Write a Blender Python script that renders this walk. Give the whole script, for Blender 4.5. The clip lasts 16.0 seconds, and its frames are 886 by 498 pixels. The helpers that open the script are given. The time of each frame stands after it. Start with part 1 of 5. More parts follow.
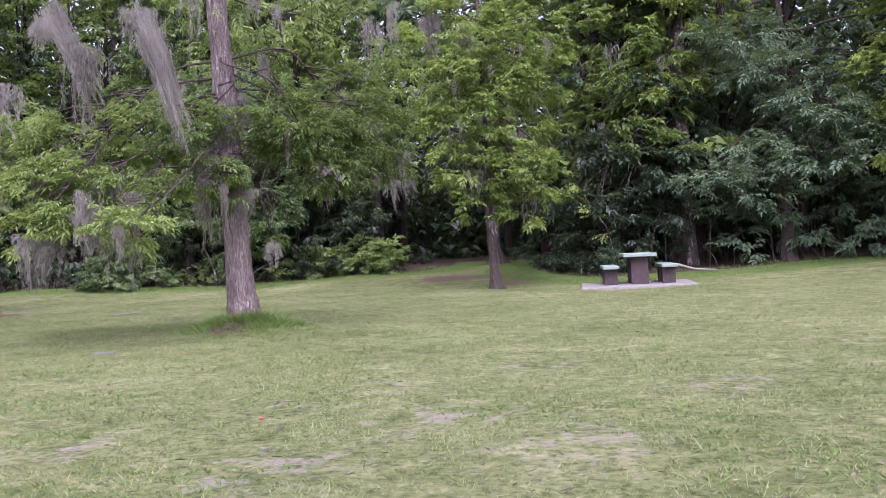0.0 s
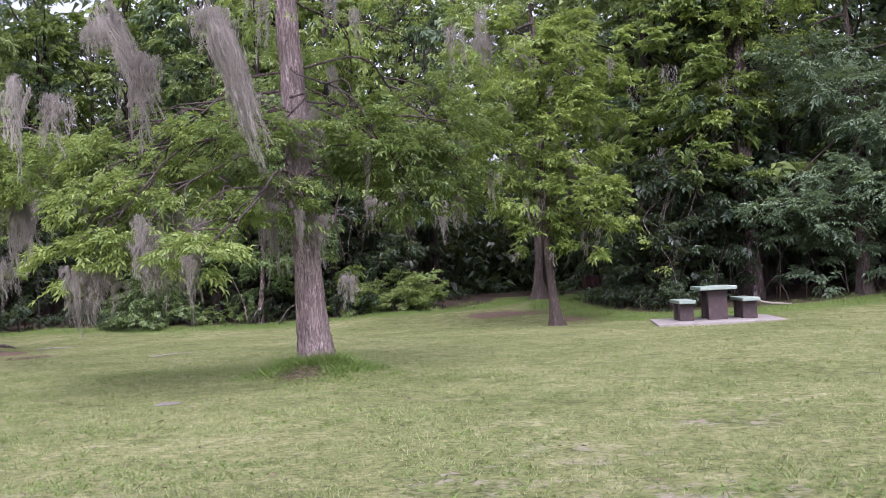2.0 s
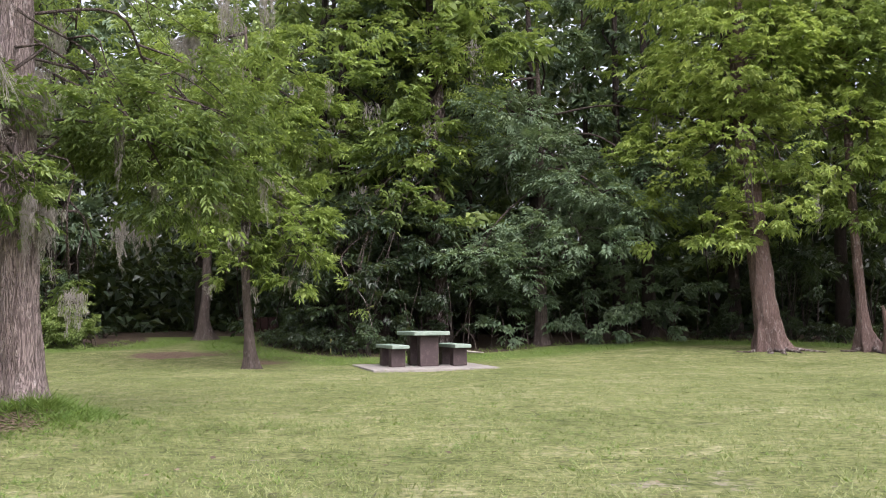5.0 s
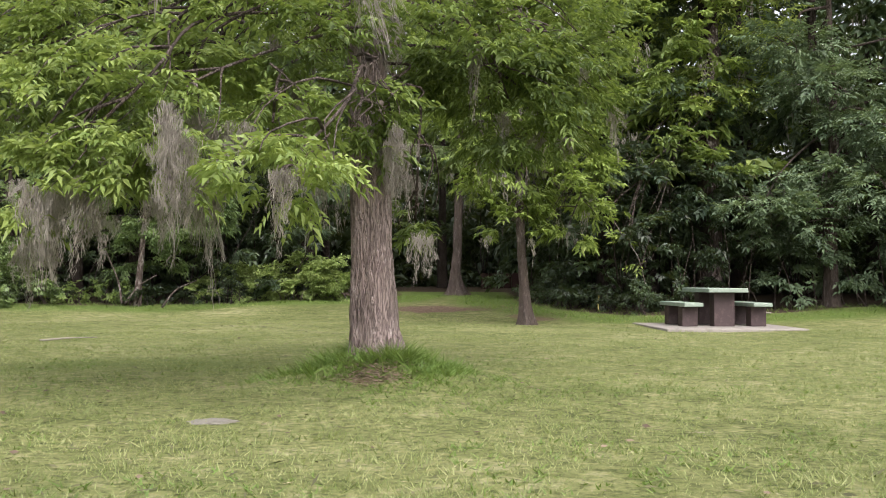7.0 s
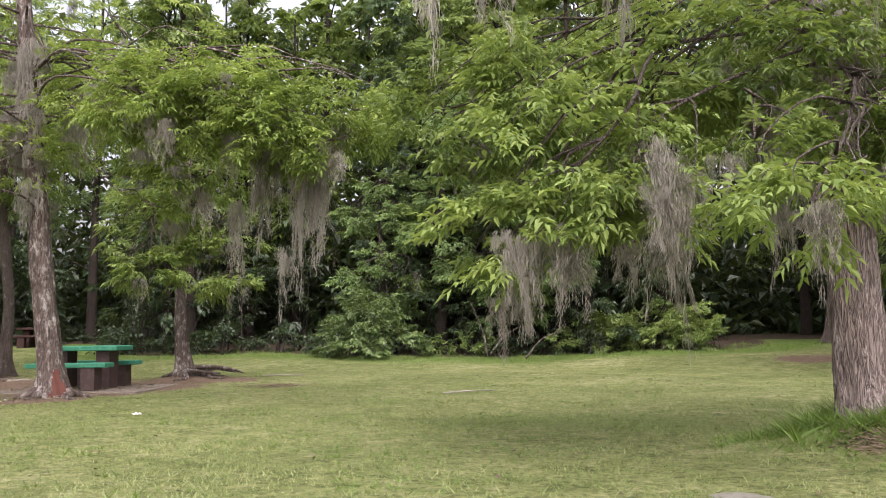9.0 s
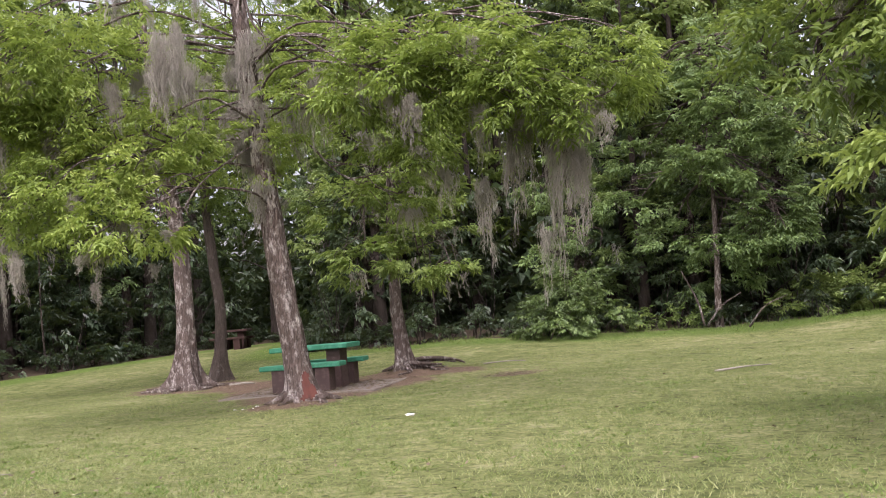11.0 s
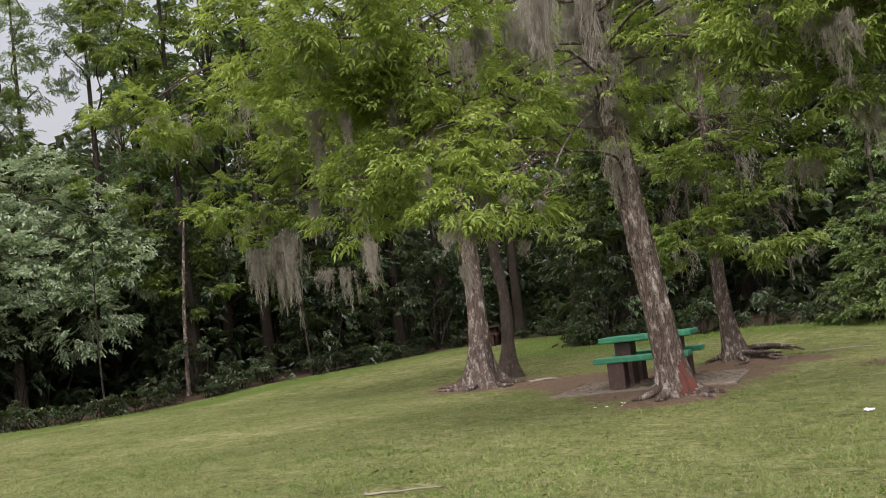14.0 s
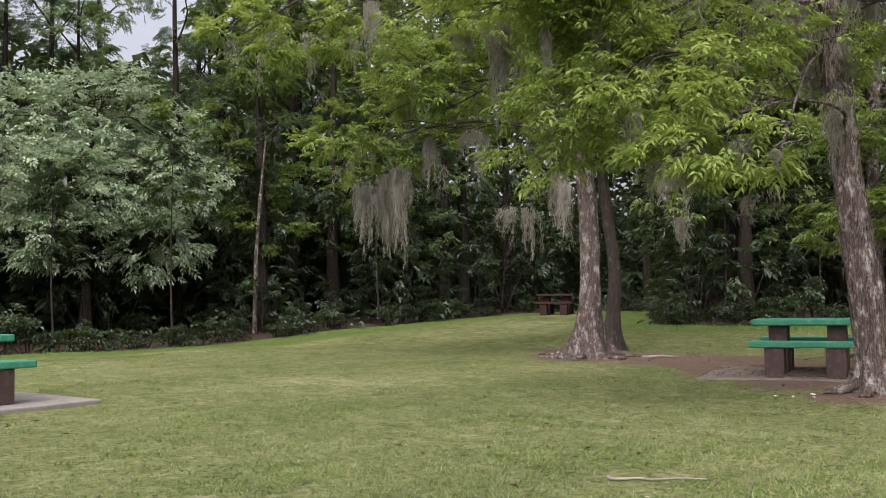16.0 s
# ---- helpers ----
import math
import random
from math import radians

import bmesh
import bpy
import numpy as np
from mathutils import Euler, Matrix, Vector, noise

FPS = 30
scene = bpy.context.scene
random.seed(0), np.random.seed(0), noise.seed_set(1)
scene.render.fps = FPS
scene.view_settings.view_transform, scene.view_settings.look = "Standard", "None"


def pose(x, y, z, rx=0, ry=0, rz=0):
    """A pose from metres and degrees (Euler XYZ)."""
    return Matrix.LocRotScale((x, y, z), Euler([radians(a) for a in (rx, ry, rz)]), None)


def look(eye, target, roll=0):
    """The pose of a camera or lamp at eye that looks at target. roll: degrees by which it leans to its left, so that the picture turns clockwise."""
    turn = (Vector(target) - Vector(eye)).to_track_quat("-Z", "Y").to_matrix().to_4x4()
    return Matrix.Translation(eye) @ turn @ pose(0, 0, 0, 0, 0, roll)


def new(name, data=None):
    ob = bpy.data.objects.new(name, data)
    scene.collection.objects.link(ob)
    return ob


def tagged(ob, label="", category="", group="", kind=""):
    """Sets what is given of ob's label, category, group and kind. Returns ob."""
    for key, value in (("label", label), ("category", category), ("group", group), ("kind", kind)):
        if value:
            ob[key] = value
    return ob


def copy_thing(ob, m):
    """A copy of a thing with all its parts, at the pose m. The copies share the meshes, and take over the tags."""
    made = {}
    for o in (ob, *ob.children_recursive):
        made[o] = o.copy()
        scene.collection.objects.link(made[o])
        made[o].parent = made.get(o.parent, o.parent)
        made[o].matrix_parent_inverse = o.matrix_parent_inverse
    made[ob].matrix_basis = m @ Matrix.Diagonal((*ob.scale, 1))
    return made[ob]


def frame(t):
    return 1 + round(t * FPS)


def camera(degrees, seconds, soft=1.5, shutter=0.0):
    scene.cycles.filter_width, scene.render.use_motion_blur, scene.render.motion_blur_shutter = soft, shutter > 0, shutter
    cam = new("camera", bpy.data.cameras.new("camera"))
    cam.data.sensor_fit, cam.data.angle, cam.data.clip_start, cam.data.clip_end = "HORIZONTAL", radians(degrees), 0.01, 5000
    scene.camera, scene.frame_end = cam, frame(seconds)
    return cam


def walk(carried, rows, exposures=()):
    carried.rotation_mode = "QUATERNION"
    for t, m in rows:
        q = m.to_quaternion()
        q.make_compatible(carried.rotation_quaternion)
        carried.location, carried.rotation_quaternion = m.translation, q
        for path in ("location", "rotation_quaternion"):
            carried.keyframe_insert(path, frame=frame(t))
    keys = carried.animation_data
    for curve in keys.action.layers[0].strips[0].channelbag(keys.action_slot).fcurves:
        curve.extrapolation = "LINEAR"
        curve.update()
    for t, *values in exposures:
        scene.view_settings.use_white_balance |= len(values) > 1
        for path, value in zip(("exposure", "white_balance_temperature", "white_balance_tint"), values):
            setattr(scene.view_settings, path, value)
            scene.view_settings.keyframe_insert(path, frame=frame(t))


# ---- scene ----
cam = camera(51.6, 16.0, soft=0.55)
PATH = [
    (0, (2.628, 3.201, 1.226), (1.797, 5.021, 1.223), -2.8),
    (0.5, (2.149, 3.477, 1.187), (1.324, 5.298, 1.18), -0.3),
    (1, (1.687, 3.674, 1.215), (0.783, 5.457, 1.164), -4.0),
    (1.5, (1.203, 3.951, 1.203), (0.36, 5.764, 1.21), -1.9),
    (2, (0.67, 4.212, 1.229), (-0.164, 6.028, 1.306), -3.1),
    (2.5, (0.119, 4.48, 1.203), (-0.686, 6.309, 1.292), -0.3),
    (3, (-0.473, 4.723, 1.144), (-1.165, 6.599, 1.107), -1.7),
    (3.5, (-0.925, 4.885, 1.128), (-1.511, 6.797, 1.165), -1.5),
    (5.8, (-2.687, 6.241, 1.02), (-2.553, 8.231, 1.179), -0.5),
    (6, (-2.894, 6.363, 0.989), (-2.95, 8.356, 1.145), -0.2),
    (6.5, (-3.415, 6.557, 1.028), (-3.867, 8.502, 1.143), 0.4),
    (7, (-3.865, 6.82, 0.985), (-4.324, 8.766, 1.053), 0.2),
    (7.5, (-4.238, 6.889, 1.009), (-5.013, 8.732, 1.062), -2.0),
    (8, (-4.512, 6.812, 1.009), (-5.499, 8.549, 1.087), -4.0),
    (8.5, (-4.861, 6.924, 1.012), (-5.906, 8.618, 1.201), -1.7),
    (10.8, (-7.189, 7.078, 1.105), (-8.455, 8.621, 1.238), -3.9),
    (11, (-7.336, 7.014, 1.117), (-8.661, 8.505, 1.265), -4.9),
    (11.5, (-7.816, 7.019, 1.086), (-9.176, 8.482, 1.182), -5.3),
    (12, (-8.251, 6.941, 1.123), (-9.717, 8.295, 1.256), -7.0),
    (12.5, (-8.719, 6.94, 1.111), (-10.129, 8.352, 1.241), -5.4),
    (13, (-9.159, 6.838, 1.145), (-10.613, 8.199, 1.327), -7.8),
    (13.5, (-9.676, 6.714, 1.162), (-11.188, 8.014, 1.316), -6.0),
    (14, (-10.189, 6.575, 1.167), (-11.794, 7.754, 1.354), -6.8),
    (14.5, (-10.654, 6.338, 1.174), (-12.334, 7.401, 1.388), -5.7),
    (15, (-11.215, 6.251, 1.126), (-12.907, 7.313, 1.22), -6.5),
    (15.5, (-11.705, 6.095, 1.165), (-13.408, 7.139, 1.271), -3.4),
    (16, (-12.215, 6.034, 1.17), (-13.871, 7.151, 1.281), -0.9),
]
walk(cam, [(t, look(eye, target, roll)) for t, eye, target, roll in PATH],
     [(0, 0.66, 5400, 41), (2.5, 0.62, 5600, 34), (3.5, 0.75, 5550, 33), (6, 0.65, 6300, 18), (8.5, 0.66, 6300, 20), (11, 0.6, 6200, 25), (12.5, 0.23, 6450, 18), (14, 0.05, 6550, 16), (14.7, 0.03, 6400, 16), (16, 0.16, 6200, 20)])

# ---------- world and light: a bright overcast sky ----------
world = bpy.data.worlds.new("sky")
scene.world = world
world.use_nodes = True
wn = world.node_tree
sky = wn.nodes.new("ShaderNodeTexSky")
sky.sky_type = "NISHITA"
sky.sun_disc = False
sky.sun_elevation = radians(49)
sky.sun_rotation = radians(145)
sky.air_density, sky.dust_density, sky.ozone_density = 1.6, 8.0, 1.0
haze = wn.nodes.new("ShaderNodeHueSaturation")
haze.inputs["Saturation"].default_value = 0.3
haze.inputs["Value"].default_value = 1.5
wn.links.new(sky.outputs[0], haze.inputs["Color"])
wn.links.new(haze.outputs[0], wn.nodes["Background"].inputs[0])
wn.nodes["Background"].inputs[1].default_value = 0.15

sun_data = bpy.data.lights.new("sun", "SUN")
sun_data.energy = 1.9
sun_data.angle = radians(140)
sun_data.color = (1.0, 0.96, 0.88)
sun = new("sun", sun_data)
sun.matrix_world = look((0, 0, 36), (-18.0, 26.0, 0.0))


# ---------- materials ----------
def material(name, rough=0.8, spec=0.3):
    m = bpy.data.materials.new(name)
    m.use_nodes = True
    b = m.node_tree.nodes["Principled BSDF"]
    b.inputs["Roughness"].default_value = rough
    b.inputs["Specular IOR Level"].default_value = spec
    return m, m.node_tree.nodes, m.node_tree.links, b


def coords(n, l, scale, stretch=(1, 1, 1)):
    g = n.new("ShaderNodeTexCoord")
    mp = n.new("ShaderNodeMapping")
    mp.inputs["Scale"].default_value = [scale * s for s in stretch]
    l.new(g.outputs["Object"], mp.inputs[0])
    return mp.outputs[0]


def noise_tex(n, l, vec, scale, detail=4.0, rough=0.6):
    t = n.new("ShaderNodeTexNoise")
    t.inputs["Scale"].default_value = scale
    t.inputs["Detail"].default_value = detail
    t.inputs["Roughness"].default_value = rough
    l.new(vec, t.inputs["Vector"])
    return t.outputs["Fac"]


def ramp(n, l, fac, stops):
    r = n.new("ShaderNodeValToRGB")
    while len(r.color_ramp.elements) < len(stops):
        r.color_ramp.elements.new(0.5)
    for e, (p, c) in zip(r.color_ramp.elements, stops):
        e.position, e.color = p, (*c, 1.0)
    l.new(fac, r.inputs[0])
    return r.outputs[0]


def mix(n, l, fac, a, b, mode="MIX"):
    x = n.new("ShaderNodeMix")
    x.data_type, x.blend_type = "RGBA", mode
    for key, val in ((0, fac), (6, a), (7, b)):
        if isinstance(val, (int, float)):
            x.inputs[key].default_value = val
        elif isinstance(val, tuple):
            x.inputs[key].default_value = (*val, 1.0)
        else:
            l.new(val, x.inputs[key])
    return x.outputs[2]


def calc(n, l, op, a, b=0.0, c=0.0):
    x = n.new("ShaderNodeMath")
    x.operation = op
    for i, val in enumerate((a, b, c)):
        if isinstance(val, (int, float)):
            x.inputs[i].default_value = val
        else:
            l.new(val, x.inputs[i])
    return x.outputs[0]


def bump(n, l, b, height, strength, distance):
    x = n.new("ShaderNodeBump")
    x.inputs["Strength"].default_value = strength
    x.inputs["Distance"].default_value = distance
    l.new(height, x.inputs["Height"])
    l.new(x.outputs[0], b.inputs["Normal"])


def attribute(n, name):
    a = n.new("ShaderNodeAttribute")
    a.attribute_name = name
    return a.outputs["Fac"]


def leaf_material(name, dark, mid, light, through_light=0.35, rough=0.5):
    m, n, l, b = material(name, rough, 0.35)
    geo = n.new("ShaderNodeNewGeometry")
    info = n.new("ShaderNodeObjectInfo")
    patch = noise_tex(n, l, coords(n, l, 0.55), 1.0, 2.0)
    f = calc(n, l, "MULTIPLY_ADD", geo.outputs["Random Per Island"], 0.42, calc(n, l, "MULTIPLY_ADD", patch, 0.8, -0.12))
    f = calc(n, l, "ADD", f, calc(n, l, "MULTIPLY_ADD", info.outputs["Random"], 0.3, -0.15))
    c = ramp(n, l, f, [(0.15, dark), (0.5, mid), (0.9, light)])
    l.new(c, b.inputs["Base Color"])
    t = n.new("ShaderNodeBsdfTranslucent")
    l.new(mix(n, l, 0.5, c, (0.29, 0.37, 0.045), "MIX"), t.inputs["Color"])
    s = n.new("ShaderNodeMixShader")
    s.inputs[0].default_value = through_light
    l.new(b.outputs[0], s.inputs[1])
    l.new(t.outputs[0], s.inputs[2])
    l.new(s.outputs[0], n["Material Output"].inputs[0])
    return m


def bark_material(name, low, high, lichen, lichen_amount=0.5):
    m, n, l, b = material(name, 0.9, 0.15)
    v = coords(n, l, 1.0, (1, 1, 0.13))
    rid = n.new("ShaderNodeTexVoronoi")
    rid.feature = "DISTANCE_TO_EDGE"
    rid.inputs["Scale"].default_value = 21.0
    wob = n.new("ShaderNodeVectorMath")
    wob.operation = "ADD"
    nz = n.new("ShaderNodeTexNoise")
    nz.inputs["Scale"].default_value = 16.0
    l.new(v, nz.inputs["Vector"])
    sc = n.new("ShaderNodeVectorMath")
    sc.operation = "SCALE"
    sc.inputs[3].default_value = 0.28
    l.new(nz.outputs["Color"], sc.inputs[0])
    l.new(v, wob.inputs[0])
    l.new(sc.outputs[0], wob.inputs[1])
    l.new(wob.outputs[0], rid.inputs["Vector"])
    crack = calc(n, l, "MINIMUM", calc(n, l, "MULTIPLY", rid.outputs["Distance"], 5.5), 1.0)
    fine = noise_tex(n, l, v, 42.0, 7.0, 0.75)
    c = ramp(n, l, calc(n, l, "MULTIPLY_ADD", fine, 0.95, calc(n, l, "MULTIPLY_ADD", crack, 0.17, -0.12)), [(0.15, low), (0.75, high)])
    blotch = noise_tex(n, l, coords(n, l, 1.0, (1, 1, 0.5)), 10.0, 8.0, 0.75)
    c = mix(n, l, ramp(n, l, blotch, [(0.62 - 0.14 * lichen_amount, (0, 0, 0)), (0.75 - 0.1 * lichen_amount, (1, 1, 1))]), c, lichen)
    big = noise_tex(n, l, coords(n, l, 1.0), 1.6, 2.0)
    c = mix(n, l, 0.5, c, ramp(n, l, big, [(0.3, (0.55, 0.5, 0.48)), (0.7, (1, 1, 1))]), "MULTIPLY")
    l.new(c, b.inputs["Base Color"])
    bump(n, l, b, calc(n, l, "MULTIPLY_ADD", fine, 0.7, calc(n, l, "MULTIPLY", crack, 0.7)), 0.9, 0.03)
    return m


M_PECAN = leaf_material("pecan_leaf", (0.045, 0.075, 0.022), (0.16, 0.228, 0.062), (0.28, 0.35, 0.1), 0.46)
M_LIME = leaf_material("bright_leaf", (0.07, 0.105, 0.026), (0.222, 0.305, 0.074), (0.4, 0.47, 0.125), 0.5)
M_WOODS = leaf_material("woodland_leaf", (0.03, 0.052, 0.02), (0.18, 0.25, 0.09), (0.35, 0.42, 0.155), 0.36)
M_BROAD = leaf_material("broad_leaf", (0.03, 0.052, 0.022), (0.14, 0.212, 0.08), (0.27, 0.37, 0.14), 0.34)
M_BLUE = leaf_material("blue_green_leaf", (0.026, 0.046, 0.029), (0.09, 0.138, 0.08), (0.185, 0.255, 0.15), 0.28)
# Near-black leaf: the gloom inside the wood is put into its colour.
M_SHADE = leaf_material("shade_dark_leaf", (0.008, 0.014, 0.008), (0.026, 0.043, 0.022), (0.072, 0.107, 0.054), 0.2, 0.42)
M_HEDGE = leaf_material("hedge_leaf", (0.08, 0.125, 0.035), (0.18, 0.25, 0.07), (0.3, 0.37, 0.12), 0.32)
M_BUSH = leaf_material("glossy_bush_leaf", (0.03, 0.048, 0.018), (0.12, 0.18, 0.06), (0.26, 0.34, 0.125), 0.25, 0.4)
M_PALE = leaf_material("pale_leaf", (0.08, 0.12, 0.07), (0.31, 0.4, 0.27), (0.56, 0.64, 0.48), 0.36)
M_GRASS = leaf_material("grass_blade", (0.055, 0.08, 0.024), (0.175, 0.215, 0.076), (0.36, 0.365, 0.18), 0.3, 0.6)
M_LUSH = leaf_material("lush_grass_blade", (0.06, 0.11, 0.022), (0.115, 0.19, 0.04), (0.2, 0.27, 0.07), 0.35, 0.5)
M_BARK = bark_material("grey_brown_bark", (0.04, 0.029, 0.025), (0.37, 0.305, 0.28), (0.48, 0.43, 0.4), 0.35)
M_BARK_PALE = bark_material("lichened_bark", (0.022, 0.016, 0.014), (0.22, 0.172, 0.15), (0.52, 0.475, 0.445), 0.85)
M_BARK_DARK = bark_material("woodland_bark", (0.04, 0.032, 0.027), (0.155, 0.125, 0.108), (0.27, 0.25, 0.225), 0.4)
# Woodland bark at half its tone, with the wood's shade in the colour.
M_BARK_SHADE = bark_material("shade_dark_bark", (0.02, 0.016, 0.013), (0.075, 0.06, 0.05), (0.13, 0.12, 0.1), 0.3)
M_BARK_CYPRESS = bark_material("reddish_bark", (0.05, 0.033, 0.028), (0.26, 0.185, 0.16), (0.4, 0.36, 0.33), 0.5)


def moss_material():
    m, n, l, b = material("spanish_moss", 0.95, 0.05)
    geo = n.new("ShaderNodeNewGeometry")
    info = n.new("ShaderNodeObjectInfo")
    f = calc(n, l, "MULTIPLY_ADD", geo.outputs["Random Per Island"], 0.45, calc(n, l, "MULTIPLY", info.outputs["Random"], 0.55))
    c = ramp(n, l, f, [(0.1, (0.225, 0.205, 0.175)), (0.5, (0.31, 0.287, 0.247)), (0.95, (0.42, 0.39, 0.345))])
    l.new(c, b.inputs["Base Color"])
    t = n.new("ShaderNodeBsdfTranslucent")
    l.new(c, t.inputs["Color"])
    s = n.new("ShaderNodeMixShader")
    s.inputs[0].default_value = 0.5
    l.new(b.outputs[0], s.inputs[1])
    l.new(t.outputs[0], s.inputs[2])
    l.new(s.outputs[0], n["Material Output"].inputs[0])
    return m


M_MOSS = moss_material()


def ground_material():
    m, n, l, b = material("lawn_ground", 0.95, 0.1)
    v = coords(n, l, 1.0)
    patch = noise_tex(n, l, v, 0.35, 4.0)
    tuft = noise_tex(n, l, v, 3.2, 5.0, 0.65)
    grain = noise_tex(n, l, v, 38.0, 4.0, 0.7)
    fibre = noise_tex(n, l, coords(n, l, 1.0, (1, 1.2, 1)), 16.0, 8.0, 0.8)
    f = calc(n, l, "ADD", calc(n, l, "MULTIPLY", patch, 0.45), calc(n, l, "MULTIPLY_ADD", fibre, 0.5, calc(n, l, "MULTIPLY_ADD", tuft, 0.65, -0.21)))
    mott = noise_tex(n, l, v, 8.0, 9.0, 0.8)
    f = calc(n, l, "ADD", f, calc(n, l, "MULTIPLY_ADD", mott, 0.36, -0.18))
    grass = ramp(n, l, f, [(0.32, (0.028, 0.037, 0.012)), (0.5, (0.085, 0.102, 0.035)), (0.64, (0.14, 0.15, 0.062)), (0.82, (0.25, 0.24, 0.145))])
    speck = noise_tex(n, l, v, 15.0, 4.0, 0.65)
    grass = mix(n, l, 1.0, grass, ramp(n, l, speck, [(0.35, (0.55, 0.6, 0.5)), (0.47, (1.06, 1.06, 1.03)), (0.64, (1.4, 1.36, 1.32))]), "MULTIPLY")
    sand = ramp(n, l, grain, [(0.3, (0.16, 0.142, 0.1)), (0.7, (0.28, 0.252, 0.19))])
    lump = calc(n, l, "ADD", calc(n, l, "MULTIPLY", noise_tex(n, l, v, 3.4, 8.0, 0.8), 1.25), attribute(n, "bare"))
    c = mix(n, l, ramp(n, l, lump, [(0.9, (0, 0, 0)), (1.08, (1, 1, 1))]), grass, sand)
    needles = noise_tex(n, l, coords(n, l, 1.0, (1, 3, 1)), 26.0, 5.0, 0.75)
    litter = ramp(n, l, needles, [(0.3, (0.055, 0.036, 0.025)), (0.55, (0.15, 0.105, 0.075)), (0.75, (0.27, 0.21, 0.16))])
    dirt = calc(n, l, "ADD", calc(n, l, "MULTIPLY", noise_tex(n, l, v, 1.4, 6.0, 0.7), 0.8), attribute(n, "dirt"))
    c = mix(n, l, ramp(n, l, dirt, [(0.78, (0, 0, 0)), (0.98, (1, 1, 1))]), c, litter)
    lush = ramp(n, l, fibre, [(0.3, (0.048, 0.08, 0.017)), (0.7, (0.12, 0.165, 0.04))])
    rim = calc(n, l, "ADD", calc(n, l, "MULTIPLY_ADD", tuft, 0.5, -0.25), attribute(n, "lush"))
    c = mix(n, l, ramp(n, l, rim, [(0.35, (0, 0, 0)), (0.75, (1, 1, 1))]), c, lush)
    floor = ramp(n, l, needles, [(0.3, (0.022, 0.018, 0.012)), (0.7, (0.085, 0.062, 0.042))])
    w = calc(n, l, "ADD", calc(n, l, "MULTIPLY_ADD", tuft, 0.4, -0.2), attribute(n, "woods"))
    c = mix(n, l, ramp(n, l, w, [(0.4, (0, 0, 0)), (0.6, (1, 1, 1))]), c, floor)
    l.new(c, b.inputs["Base Color"])
    bump(n, l, b, calc(n, l, "ADD", fibre, mott), 0.7, 0.03)
    return m


def painted(name, colour, worn, chips=0.5, rough=0.6):
    m, n, l, b = material(name, rough, 0.35)
    v = coords(n, l, 1.0)
    a = noise_tex(n, l, v, 9.0, 6.0, 0.7)
    s = noise_tex(n, l, v, 60.0, 4.0, 0.7)
    c = mix(n, l, ramp(n, l, a, [(0.5, (0, 0, 0)), (0.72, (1, 1, 1))]), colour, worn)
    c = mix(n, l, 0.4, c, ramp(n, l, s, [(0.3, (0.5, 0.5, 0.5)), (0.7, (1.0, 1.0, 1.0))]), "MULTIPLY")
    l.new(c, b.inputs["Base Color"])
    bump(n, l, b, calc(n, l, "ADD", s, a), 0.5, 0.008)
    return m


M_GROUND = ground_material()
M_GREEN = painted("green_paint", (0.032, 0.2, 0.115), (0.09, 0.3, 0.2))
M_GREEN_PALE = painted("faded_green_paint", (0.2, 0.255, 0.205), (0.28, 0.325, 0.275))
M_BROWN = painted("brown_paint", (0.06, 0.036, 0.032), (0.12, 0.08, 0.07))
M_BRICK = painted("dark_red_brown_block", (0.045, 0.029, 0.028), (0.085, 0.058, 0.055))
M_CONCRETE = painted("weathered_concrete", (0.24, 0.222, 0.195), (0.14, 0.125, 0.105), rough=0.9)
M_SLAB = painted("dirty_concrete", (0.22, 0.185, 0.155), (0.1, 0.075, 0.057), rough=0.95)
M_EARTH = painted("grey_sandy_earth", (0.17, 0.16, 0.135), (0.1, 0.095, 0.06), rough=0.98)
M_DEADWOOD = painted("bleached_deadwood", (0.26, 0.235, 0.2), (0.15, 0.13, 0.105), rough=0.9)
M_PAPER = painted("white_paper", (0.8, 0.8, 0.78), (0.7, 0.7, 0.68))
M_WOUND = painted("raw_red_wood", (0.1, 0.036, 0.027), (0.055, 0.03, 0.025), rough=0.95)
M_CAP = painted("red_plastic", (0.4, 0.07, 0.05), (0.34, 0.075, 0.055), rough=0.4)
M_STAKE = painted("yellow_plastic", (0.4, 0.36, 0.12), (0.34, 0.3, 0.14))
# Rust-red timber; its darkness also stands in for shade on one table.
M_RUST_AND_SHADE = painted("rust_red_and_shade_dark", (0.035, 0.016, 0.013), (0.025, 0.014, 0.012), rough=0.95)


# ---------- mesh helpers ----------
def mesh_of(name, verts, faces, mat, smooth=True):
    me = bpy.data.meshes.new(name)
    me.from_pydata(verts, [], faces)
    me.materials.append(mat)
    if smooth:
        me.polygons.foreach_set("use_smooth", [True] * len(me.polygons))
    me.update()
    return me


def part(name, me, parent, label="", m=None):
    ob = new(name, me)
    ob.parent = parent
    if m is not None:
        ob.matrix_basis = m
    return tagged(ob, label)


def thing(name, label, category, at=(0, 0, 0), rz=0.0, group=""):
    ob = new(name)
    ob.matrix_basis = pose(*at, 0, 0, rz)
    return tagged(ob, label, category, group)


def solid(name, label, category, me, at=(0, 0, 0), rz=0.0, kind="", group=""):
    ob = new(name, me)
    ob.matrix_basis = pose(*at, 0, 0, rz)
    return tagged(ob, label, category, group, kind)


